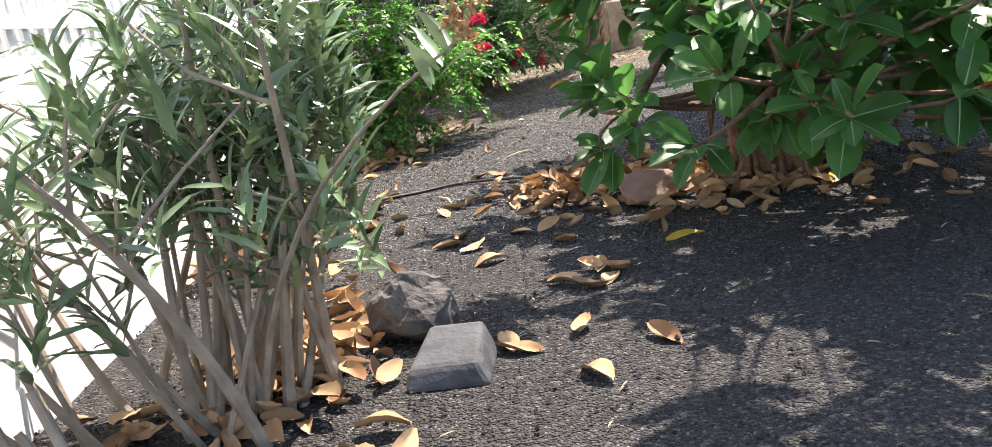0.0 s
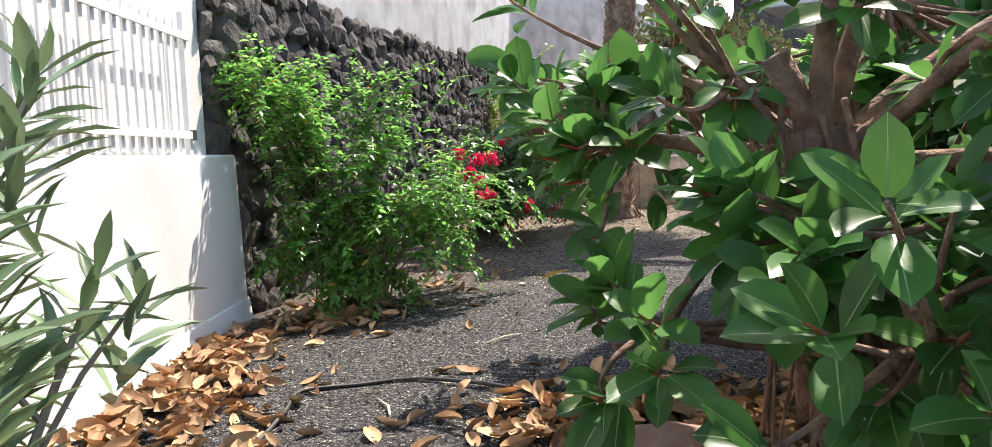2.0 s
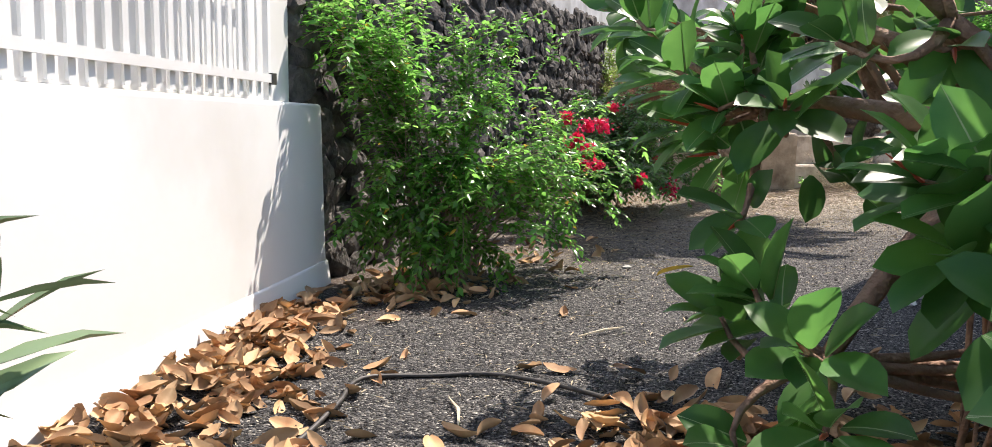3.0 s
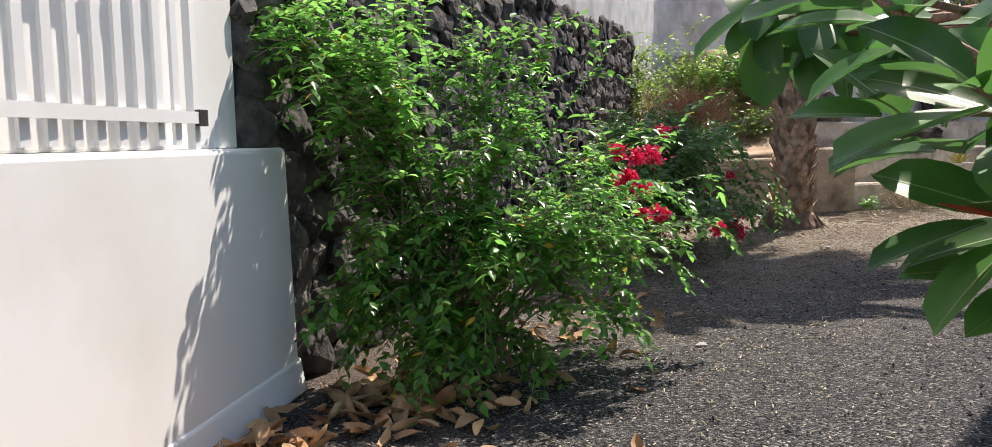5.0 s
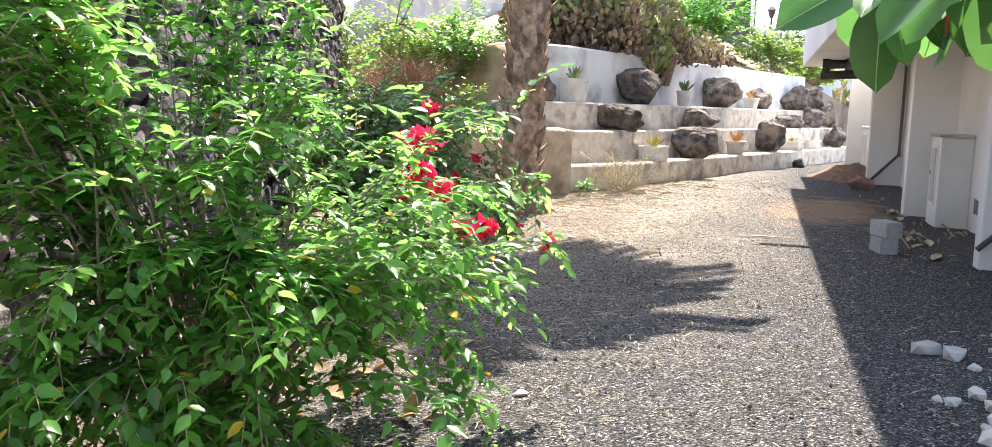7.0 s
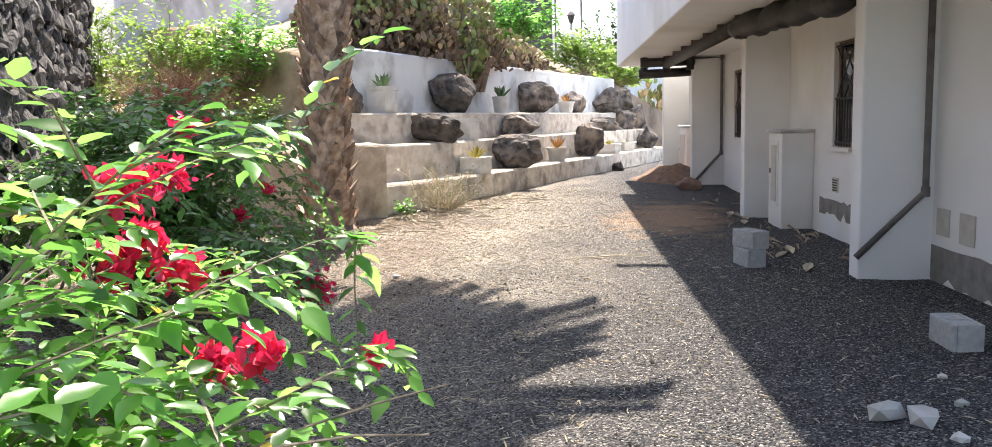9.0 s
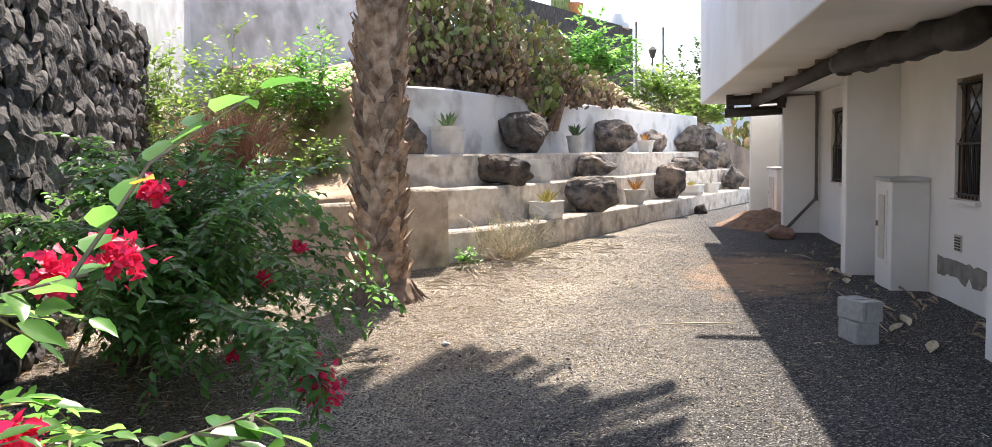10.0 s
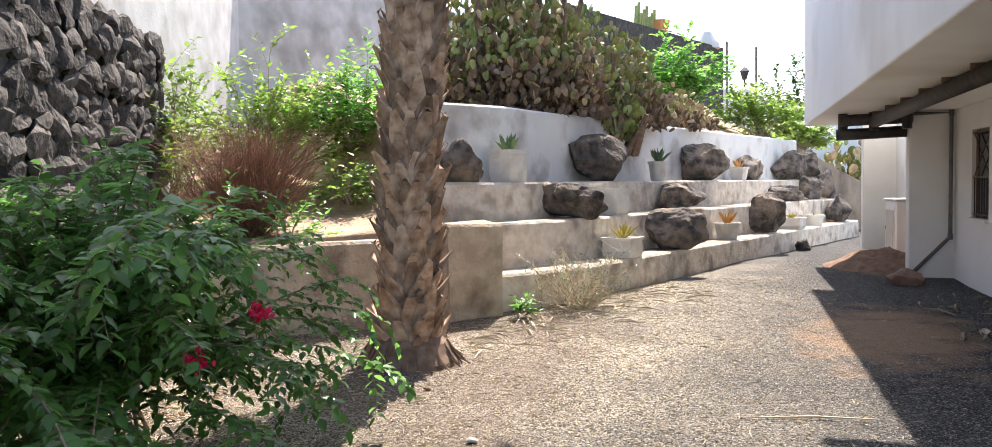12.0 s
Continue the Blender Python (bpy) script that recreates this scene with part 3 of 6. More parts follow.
A0, A1 = 2.9, 19.55
WS = -3.9                                 # main wall face
WINS = [(4.45, 5.10), (8.38, 9.0), (13.55, 14.3)]
ZB, ZT = 1.02, 2.17
mb = MB()
cuts = sorted(WINS)
edge = A0
for a, b in cuts:
    bbox(mb, edge, a, WS - 0.25, WS, -0.1, 2.75)
    bbox(mb, a, b, WS - 0.25, WS, -0.1, ZB)
    bbox(mb, a, b, WS - 0.25, WS, ZT, 2.75)
    edge = b
bbox(mb, edge, A1, WS - 0.25, WS, -0.1, 2.75)
tagged(mb.put("wall_house", M_BLDG), "white painted house wall in shade", "wall", kind="structure")
mb = MB()
bbox(mb, A0, A1 + 0.0, -9, WS - 3.2, -0.1, 2.75)
bbox(mb, A1 - 0.25, A1 - 0.004, WS - 3.2, WS - 0.252, -0.1, 2.75)
bbox(mb, A0, A0 + 0.25, WS - 3.2, WS - 0.252, -0.1, 2.75)
tagged(mb.put("wall_house_rear", M_BLDG), "rear rooms of the white house", "wall", kind="structure")
mb = MB()
bbox(mb, A0, 17.95, -9, -2.13, 2.51, 6.4)
# unseen eave, added to push the house's shadow edge outward on the ground
bbox(mb, A0 + 0.002, 17.948, -2.14, -1.80, 6.25, 6.45)
up = tagged(mb.put("ceiling_overhang", M_BLDG), "white overhanging upper storey of the house with an added unseen eave", "house", kind="structure")
bevelled(up, 0.02, 2)
for k, a in enumerate((6.44, 10.78, 15.17, 19.4)):
    mb = MB()
    bbox(mb, a - 0.02, a + 0.2, WS - 0.01, -3.31, -0.1, 2.52 if a < 18 else 2.75)
    bevelled(tagged(mb.put("pillar_%d" % (k + 1), M_BLDG), "white painted wall fin beneath the overhang", "pillar", kind="structure"), 0.015, 2)
# unseen spout, positioned so that its shadow makes the streak on the gravel
mb = MB()
bbox(mb, 11.55, 11.68, -1.82, -1.28, 6.26, 6.36)
bevelled(tagged(mb.put("roof_spout", M_BLDG), "unseen white spout on the added eave, placed to cast a shadow streak", "water spout"), 0.02, 2)
# recess in the upper storey's front
mb = MB()
bbox(mb, 16.3, 17.0, -2.135, -2.127, 4.7, 6.0)
tagged(mb.put("window_upper", M_GLASSD), "dark upper window of the house", "window", kind="structure")

for k, (a, b) in enumerate(WINS):
    w = root("window_%d" % (k + 1), *(BM @ Vector(((a + b) / 2, WS, ZB))), "dark window with a black iron grille", "window", kind="structure")
    mb = MB()
    bbox(mb, a + 0.05, b - 0.05, WS - 0.075, WS - 0.065, ZB + 0.05, ZT - 0.05)
    under(mb.put("pane", M_GLASSD), w)
    mb = MB()
    for x0, x1, z0, z1 in ((a, a + 0.05, ZB, ZT), (b - 0.05, b, ZB, ZT), (a + 0.05, b - 0.05, ZB, ZB + 0.05), (a + 0.05, b - 0.05, ZT - 0.05, ZT)):
        bbox(mb, x0, x1, WS - 0.09, WS - 0.05, z0, z1)
    under(mb.put("window_frame", M_WOOD, label="dark wooden window frame"), w)
    mb = MB()
    bbox(mb, a - 0.04, b + 0.04, WS + 0.001, WS + 0.05, ZB - 0.04, ZB)
    under(mb.put("window_sill", M_BLDG), w)
    for i in range(7):
        mb = MB()
        x = a + 0.05 + (b - a - 0.1) * i / 6
        bbox(mb, x - 0.007, x + 0.007, WS - 0.03, WS - 0.016, ZB + 0.01, ZB + 0.52)
        under(mb.put("bar", M_IRON), w)
    for z in (ZB + 0.04, ZB + 0.52, ZT - 0.06):
        mb = MB()
        bbox(mb, a + 0.01, b - 0.01, WS - 0.034, WS - 0.012, z, z + 0.02)
        under(mb.put("bar", M_IRON), w)
    for x0, x1 in ((a + 0.05, b - 0.05), (b - 0.05, a + 0.05)):
        mb = MB()
        mb.tube([BM @ Vector((x0, WS - 0.023, ZB + 0.55)), BM @ Vector((x1, WS - 0.023, ZT - 0.07))], 0.008, 5)
        under(mb.put("bar", M_IRON), w)


# ---- plants ----
def rv(rr, s=1.0):
    return Vector((rr.gauss(0, s), rr.gauss(0, s), rr.gauss(0, s)))


def bez(a, b, c, n):
    return [a * (1 - t) ** 2 + b * 2 * t * (1 - t) + c * t * t for t in [i / n for i in range(n + 1)]]


def shrub(name, base, targets, seed, leaf_mat, label, category, leaf=(0.05, 0.085), ratio=0.5, twigs=9, tlen=(0.14, 0.4), gap=0.03,
          stem_r=0.012, lift=0.5, flowers=(), yellow=0.0, start=0.25, stem_mat=None, droop=0.1, group="", spread=0.5, clear=None, ranked=0.0):
    """Arching stems from a base to target points, twigs along them, leaves along the twigs."""
    rr = random.Random(seed)
    base = Vector(base)
    r = root(name, base.x, base.y, base.z, label, category, group)
    sm, lp, la, lu = MB(), [], [], []
    for tg in targets:
        tg = Vector(tg)
        b0 = base + Vector((rr.gauss(0, 0.14), rr.gauss(0, 0.14), 0))
        ctrl = base.lerp(tg, 0.45) + Vector((rr.gauss(0, 0.1), rr.gauss(0, 0.1), lift * (0.6 + 0.6 * rr.random())))
        pts = bez(b0, ctrl, tg, 12)
        sm.tube(pts, [stem_r * (1 - 0.8 * i / 12) for i in range(13)], 5)
        if ranked:                         # leaves in two ranks along the outer part of the stem
            span = sum((b - a).length for a, b in zip(pts, pts[1:]))
            m = int(span * (1 - start) / ranked)
            for i in range(m):
                t = start + (1 - start) * (i + 0.5) / m
                k = min(11, int(t * 12))
                p = pts[k].lerp(pts[k + 1], t * 12 - k)
                if clear and clear(p):
                    continue
                d = (pts[k + 1] - pts[k]).normalized()
                sd = d.cross(Vector((0, 0, 1)))
                sd = sd.normalized() if sd.length > 0.01 else Vector((1, 0, 0))
                lp.append(tuple(p))
                la.append(tuple(d * 0.45 + sd * (1 if i % 2 else -1) * 0.8 + rv(rr, 0.18) + Vector((0, 0, -0.2))))
                lu.append(tuple(Vector((0, 0, 1)) + rv(rr, 0.25)))
        for _ in range(twigs):
            t = start + (1 - start) * rr.random() ** 0.8
            k = min(11, int(t * 12))
            p = pts[k].lerp(pts[k + 1], t * 12 - k)
            g = rv(rr, spread)
            d = ((pts[k + 1] - pts[k]).normalized() * 0.8 + Vector((g.x, g.y, g.z * 0.55 + 0.1))).normalized()
            ln = rr.uniform(*tlen)
            tw = [p]
            n = max(3, int(ln / gap))
            for i in range(n):
                d = (d + Vector((0, 0, -droop * 0.25)) + rv(rr, 0.05)).normalized()
                tw.append(tw[-1] + d * ln / n)
                sd = d.cross(Vector((0, 0, 1)))
                sd = sd.normalized() if sd.length > 0.01 else Vector((1, 0, 0))
                s = 1 if i % 2 else -1
                if clear and clear(tw[-1]):
                    continue
                lp.append(tuple(tw[-1]))
                la.append(tuple(d * 0.6 + sd * s * 0.75 + rv(rr, 0.22) + Vector((0, 0, -0.12))))
                lu.append(tuple(Vector((0, 0, 1)) + rv(rr, 0.28)))
            if clear and (clear(tw[-1]) or clear(tw[0])):
                continue
            sm.tube([tw[0], tw[len(tw) // 2], tw[-1]], [0.0035, 0.0025, 0.001], 3, False)
    under(sm.put("stem", stem_mat or M_STEM), r)
    n = len(lp)
    ln = np.array([rr.uniform(*leaf) for _ in range(n)])
    lp, la, lu = np.array(lp), np.array(la), np.array(lu)
    ym = np.array([rr.random() < yellow for _ in range(n)])
    lb = MB()
    lb.leaves(lp[~ym], la[~ym], lu[~ym], ln[~ym], ln[~ym] * ratio)
    lo = under(lb.put("foliage", leaf_mat, smooth=True), r)
    tagged(lo, kind="stuff")
    if ym.any():
        lb = MB()
        lb.leaves(lp[ym], la[ym], lu[ym], ln[ym], ln[ym] * ratio)
        tagged(under(lb.put("yellow_leaf", M_YELLOW, smooth=True, label="yellowed leaves"), r), kind="stuff")
    for f, (x, y, z, rad) in enumerate(flowers):
        fb = MB()
        m = int(70 * min(1.7, rad / 0.07))
        ps = [Vector((x, y, z)) + rv(rr, rad * 0.36) for _ in range(m)]
        fb.leaves([tuple(p) for p in ps], [tuple(rv(rr) + Vector((0, 0, 0.2))) for _ in range(m)], [tuple(rv(rr)) for _ in range(m)],
                  [rr.uniform(0.03, 0.048) for _ in range(m)], [rr.uniform(0.026, 0.04) for _ in range(m)], 0.3, 0.1)
        tagged(under(fb.put("flower", M_RED, label="cluster of crimson bracts"), r), kind="stuff")
    return r


def near_walk(p):
    """True where the growth is kept trimmed along the way people walk."""
    for ax, ay, bx, by in ((0.0, -3.0, 0.6, -0.6), (0.6, -0.6, 1.75, 1.6)):
        t = max(0, min(1, ((p.x - ax) * (bx - ax) + (p.y - ay) * (by - ay)) / ((bx - ax) ** 2 + (by - ay) ** 2)))
        if math.hypot(p.x - ax - t * (bx - ax), p.y - ay - t * (by - ay)) < 0.36 and p.z > 0.6:
            return True
    return False


rr = random.Random(5)
tg = []
for _ in range(13):                       # the dome
    a, e = rr.uniform(0, 6.283), rr.uniform(0.35, 1.5)
    r_ = math.cos(e)
    tg.append((-0.5 + 0.75 * r_ * math.cos(a), 0.72 + 0.72 * r_ * math.sin(a), 1.05 + rr.uniform(0.7, 1.02) * math.sin(e)))
for _ in range(32):                       # sprays that arch out over the path and sink at their ends
    a = radians(rr.uniform(-95, 62))
    r_ = rr.uniform(0.75, 1.42)
    x, y = -0.5 + r_ * math.cos(a), 0.6 + r_ * math.sin(a) * 0.8
    if y > -0.32:
        tg.append((x, y, max(0.25, 1.72 - 0.8 * r_ + rr.gauss(0, 0.22))))
tg += [(0.93, 0.42, 0.92), (1.0, 1.15, 0.8), (1.02, 0.9, 0.86), (0.64, 0.02, 0.83), (0.4, 0.2, 0.5), (0.45, 0.28, 0.56), (0.08, 0.0, 0.1), (0.12, 0.05, 0.2), (0.6, 0.5, 0.68), (0.72, 0.75, 0.75),
       (0.54, 0.12, 1.42), (0.77, 0.85, 1.38), (0.96, 1.15, 1.12), (0.85, 1.3, 1.0), (0.6, 1.5, 1.0), (0.5, 1.6, 1.05), (0.35, 1.5, 1.1)]
tg += [(-0.3 + rr.gauss(0, 0.12), -0.22 + rr.gauss(0, 0.08), rr.uniform(0.12, 0.5)) for _ in range(9)]
tg += [(rr.uniform(-0.95, 0.1), rr.uniform(-0.36, -0.05), rr.uniform(0.45, 1.0)) for _ in range(16)]          # one drooping skirt in front
tg += [(-0.95 + rr.gauss(0, 0.1), -0.12 + rr.gauss(0, 0.1), rr.uniform(0.35, 0.9)) for _ in range(6)]
tg += [(rr.uniform(-1.05, -0.7), rr.uniform(-0.25, 0.3), rr.uniform(1.1, 1.95)) for _ in range(6)]             # against the wall's end
tg += [(rr.uniform(-1.2, -0.8), rr.uniform(0.1, 0.5), rr.uniform(1.7, 2.15)) for _ in range(4)]
tg += [(rr.uniform(-1.1, -0.75), rr.uniform(0.0, 0.45), rr.uniform(0.75, 1.6)) for _ in range(6)]
tg += [(rr.uniform(-1.0, -0.45), rr.uniform(-0.32, 0.0), rr.uniform(0.3, 0.95)) for _ in range(8)]
tg += [(rr.uniform(-1.2, -0.85), rr.uniform(0.25, 0.7), rr.uniform(1.2, 2.0)) for _ in range(4)]
tg += [(rr.uniform(-1.28, -0.92), rr.uniform(-0.38, 0.02), rr.uniform(1.42, 2.02)) for _ in range(8)]             # hanging over the wall's end
tg += [(rr.uniform(-1.3, -1.02), rr.uniform(-0.1, 0.3), rr.uniform(1.5, 2.2)) for _ in range(6)]
tg += [(rr.uniform(-0.88, -0.62), rr.uniform(-0.15, 0.2), rr.uniform(1.65, 2.15)) for _ in range(4)]
tg += [(0.05, 0.72, 2.08), (-0.46, 0.72, 2.1), (-1.05, 0.65, 2.1), (-0.75, 0.7, 2.15), (-0.2, 0.9, 2.0), (0.3, 0.85, 1.75)]
tg += [(rr.uniform(-0.9, 0.35), rr.uniform(-0.15, 0.35), rr.uniform(0.75, 1.5)) for _ in range(11)]             # the front
tg = [(p[0], max(p[1], -0.4 + (p[2] - 0.2) * (0.0 if p[0] < -0.6 else 0.66)), p[2]) for p in tg]      # leaning back as it rises
shrub("bougainvillea", (-0.5, 0.6, 0.0), tg, 11, M_BOUG, "green bougainvillea bush with red flowers beside the white wall", "bush",
      leaf=(0.042, 0.08), ratio=0.58, twigs=8, tlen=(0.12, 0.36), gap=0.028, yellow=0.008, droop=0.5, start=0.45, stem_r=0.008, lift=0.62, clear=near_walk, ranked=0.032,
      flowers=((0.43, 1.5, 1.09, 0.075), (0.36, 1.46, 1.0, 0.075), (0.53, 1.5, 0.99, 0.085), (0.56, 0.86, 0.9, 0.05), (0.67, 0.9, 0.89, 0.055), (0.45, 2.4, 1.2, 0.08), (1.0, 1.2, 0.78, 0.045), (0.4, 1.0, 1.26, 0.06)))
tg = []
for _ in range(46):
    d = rv(rr).normalized()
    tg.append((0.35 + d.x * rr.uniform(0.5, 1.15), 6.4 + d.y * rr.uniform(0.6, 1.7), max(0.15, 1.0 + d.z * rr.uniform(0.5, 0.95))))
tg += [(1.9, 6.6, 0.75), (1.95, 6.3, 0.5), (1.85, 6.9, 0.95), (1.5, 7.4, 1.2), (1.2, 6.6, 1.5), (1.55, 5.6, 0.6), (1.6, 5.9, 0.45), (1.7, 6.3, 0.5), (1.4, 5.3, 0.4), (1.75, 6.6, 0.7), (1.6, 6.9, 1.1), (0.3, 4.4, 0.8), (0.6, 4.2, 0.5)]
tg += [(1.38, 3.5, 1.5), (0.5, 3.6, 1.5), (1.24, 3.38, 0.62), (1.18, 3.3, 0.75), (1.25, 3.4, 0.56), (0.53, 3.1, 1.22), (0.45, 4.35, 1.4), (0.35, 3.9, 1.0), (0.9, 4.4, 0.6), (1.2, 4.9, 0.9), (0.2, 4.9, 1.6), (0.0, 4.6, 1.2)]
tg += [(rr.uniform(0.2, 1.3), rr.uniform(4.3, 6.2), rr.uniform(0.5, 1.7)) for _ in range(14)]
shrub("bougainvillea", (0.2, 6.8, 0.0), tg, 12, M_BOUGM, "green bougainvillea bush with few red flowers by stone wall, leaves darkened for shade", "bush",
      leaf=(0.05, 0.09), ratio=0.58, twigs=17, tlen=(0.16, 0.42), stem_r=0.014, droop=0.5, lift=0.7, ranked=0.025,
      flowers=((1.1, 5.4, 0.75, 0.05), (0.56, 2.83, 1.21, 0.11), (0.65, 3.18, 1.4, 0.07), (1.35, 5.8, 0.9, 0.05), (0.9, 4.4, 0.5, 0.06), (1.26, 3.44, 0.52, 0.12)))

# ---- rubber tree ----
def rubber_leaf_mesh(name, ln, w, curl):
    bm = bmesh.new()
    rows = []
    for i in range(7):
        u = i / 6
        hw = w * 0.5 * math.sin(math.pi * (u * 0.93 + 0.015)) ** 0.62
        z = -curl * ln * u * u
        if i == 6:
            rows.append([bm.verts.new((ln, 0, z - 0.004))])
        else:
            rows.append([bm.verts.new((u * ln, s * hw, z + abs(s) * hw * 0.32)) for s in (-1, -0.5, 0, 0.5, 1)])
    for a, b in zip(rows[:-2], rows[1:-1]):
        for k in range(4):
            bm.faces.new((a[k], a[k + 1], b[k + 1], b[k]))
    for k in range(4):
        bm.faces.new((rows[-2][k], rows[-2][k + 1], rows[-1][0]))
    me = bpy.data.meshes.new(name)
    bm.to_mesh(me)
    bm.free()
    me.polygons.foreach_set("use_smooth", [True] * len(me.polygons))
    me.materials.append(M_RUB)
    return me


def with_midrib(src, ln, curl):
    """The same leaf with a pale raised midrib along it."""
    bm = bmesh.new()
    bm.from_mesh(src)
    top, bot = [], []
    for i in range(7):
        u = i / 6
        w = 0.0032 * (1 - 0.75 * u)
        z = -curl * ln * u * u
        for lst, dz in ((top, 0.0016), (bot, -0.0016)):
            lst.append([bm.verts.new((u * ln * 0.99, s * w, z + dz)) for s in (-1, 1)])
    for lst in (top, bot):
        for a, b in zip(lst, lst[1:]):
            f = bm.faces.new((a[0], a[1], b[1], b[0]))
            f.material_index, f.smooth = 1, True
    me = bpy.data.meshes.new("leaf")
    bm.to_mesh(me)
    bm.free()
    me.materials.append(M_RUB)
    me.materials.append(M_RIB)
    return me


rub = root("rubber_tree", 2.5, -3.1, 0, "rubber tree with large glossy dark green leaves", "tree")
RL = [rubber_leaf_mesh("leaf", 0.22, 0.125, 0.12), rubber_leaf_mesh("leaf", 0.19, 0.112, 0.22), rubber_leaf_mesh("leaf", 0.24, 0.132, 0.05)]
RLN = [with_midrib(m, a, c) for m, a, c in zip(RL, (0.22, 0.19, 0.245), (0.12, 0.22, 0.05))]
TIPS_A = [(2.6, -4.9, 1.35), (2.78, -4.8, 0.62), (2.75, -4.95, 0.98), (1.36, -0.72, 1.7), (1.52, -0.74, 1.7), (1.63, -0.58, 1.74), (1.42, -1.0, 1.73), (1.92, -4.69, 1.12), (1.83, -4.52, 0.8), (1.81, -3.89, 1.11), (2.16, -4.51, 0.77), (2.34, -4.7, 0.97), (2.22, -4.93, 0.6), (1.62, -3.27, 1.44), (1.33, -2.89, 1.26),
          (1.43, -3.32, 0.74), (1.36, -3.75, 0.41), (1.71, -3.44, 1.82), (2.32, -3.45, 1.72), (2.54, -4.06, 1.43), (2.65, -4.25, 1.59), (1.19, -2.26, 1.62), (1.05, -2.24, 2.01),
          (2.15, -3.03, 1.94), (1.52, -3.94, 0.55), (1.68, -4.54, 0.5), (2.11, -4.13, 0.49), (1.42, -2.95, 0.64), (2.16, -4.72, 0.64), (1.14, -2.48, 1.37)]
TIPS_B = [(1.05, -2.58, 1.59), (1.17, -2.77, 1.41), (1.25, -2.68, 1.21), (1.35, -2.66, 1.11), (1.42, -2.7, 1.51), (1.41, -2.83, 1.32), (1.4, -3.07, 0.91), (0.98, -1.62, 1.68),
          (1.14, -1.58, 1.66), (1.1, -1.38, 1.66), (1.53, -2.99, 1.27), (1.91, -3.31, 1.42), (1.72, -3.8, 1.09), (1.52, -3.68, 0.66), (1.82, -4.21, 0.87), (1.35, -3.2, 0.63)]
rr = random.Random(21)
tips = [Vector(p) for p in TIPS_A + TIPS_B]
extra = []
while len(extra) < 170:
    p = Vector((rr.uniform(1.3, 4.1), rr.uniform(-5.2, -1.5), rr.uniform(0.3, 3.3)))
    q = Vector(((p.x - 3.0) / 1.8, (p.y + 3.3) / 1.9, (p.z - 1.75) / 1.55))
    if 0.5 < q.length < 1.0 and not (p.x < 1.6 and p.y < -4.1) and not (1.5 < p.x < 2.5 and p.y < -2.9 and 1.15 < p.z < 2.3) and not (p.x < 1.75 and 0.8 < p.z < 1.1) and (p.z < 2.0 or rr.random() < 0.35):
        extra.append(p)
for _ in range(80):
    extra.append(Vector((rr.uniform(2.45, 3.6), rr.uniform(-4.7, -2.0), rr.uniform(0.3, 1.7))))
limbs = [Vector(p) for p in ((1.9, -3.3, 1.5), (2.0, -3.9, 1.0), (1.5, -2.8, 1.3), (2.3, -3.3, 1.9), (2.6, -3.9, 1.6), (1.8, -2.4, 1.6), (2.2, -4.2, 0.7), (3.2, -3.0, 1.8), (3.3, -3.7, 1.2), (2.8, -2.4, 1.9), (2.7, -3.0, 2.4), (1.6, -3.5, 0.6))]
core = Vector((2.25, -3.2, 1.15))
wood = MB()
for k in range(9):                       # clustered trunk
    a = k * 0.698
    b0 = Vector((2.45 + 0.2 * math.cos(a), -3.15 + 0.2 * math.sin(a), -0.02))
    wood.tube(bez(b0, b0.lerp(core, 0.5) + rv(rr, 0.05), core + Vector((0.09 * math.cos(a), 0.09 * math.sin(a), 0.15)), 8), [0.07, 0.06, 0.06, 0.055, 0.055, 0.05, 0.05, 0.05, 0.045], 7)
for k in range(26):                      # aerial roots
    a = rr.uniform(0, 6.28)
    b0 = Vector((2.4 + rr.uniform(0.1, 0.5) * math.cos(a), -3.2 + rr.uniform(0.1, 0.5) * math.sin(a), -0.01))
    t1 = core + Vector((rr.gauss(0, 0.14), rr.gauss(0, 0.14), rr.uniform(-0.3, 0.25)))
    wood.tube(bez(b0, b0.lerp(t1, 0.4) + rv(rr, 0.08), t1, 7), rr.uniform(0.006, 0.02), 5)
under(wood.put("trunk", M_BARK, smooth=True), rub)
br = MB()
for l in limbs:
    br.tube(bez(core, core.lerp(l, 0.5) + rv(rr, 0.1) + Vector((0, 0, 0.08)), l, 8), [0.055 - 0.0038 * i for i in range(9)], 7)
cut_end = Vector((2.07, -3.25, 1.58))
br.tube([core, core.lerp(cut_end, 0.5) + Vector((0.03, 0, 0)), cut_end], [0.06, 0.055, 0.055], 9)
for t in tips + extra:
    l = min(limbs, key=lambda q: (q - t).length)
    br.tube(bez(l, l.lerp(t, 0.5) + rv(rr, 0.08) + Vector((0, 0, -0.05)), t, 5), [0.022, 0.018, 0.014, 0.011, 0.009, 0.008], 5)
under(br.put("branch", M_BARK, smooth=True), rub)
leaf_n = 0
far_leaf = MB()
tv = [np.array([v.co[:] for v in m.vertices]) for m in RL]
tf = [[tuple(p.vertices) for p in m.polygons] for m in RL]
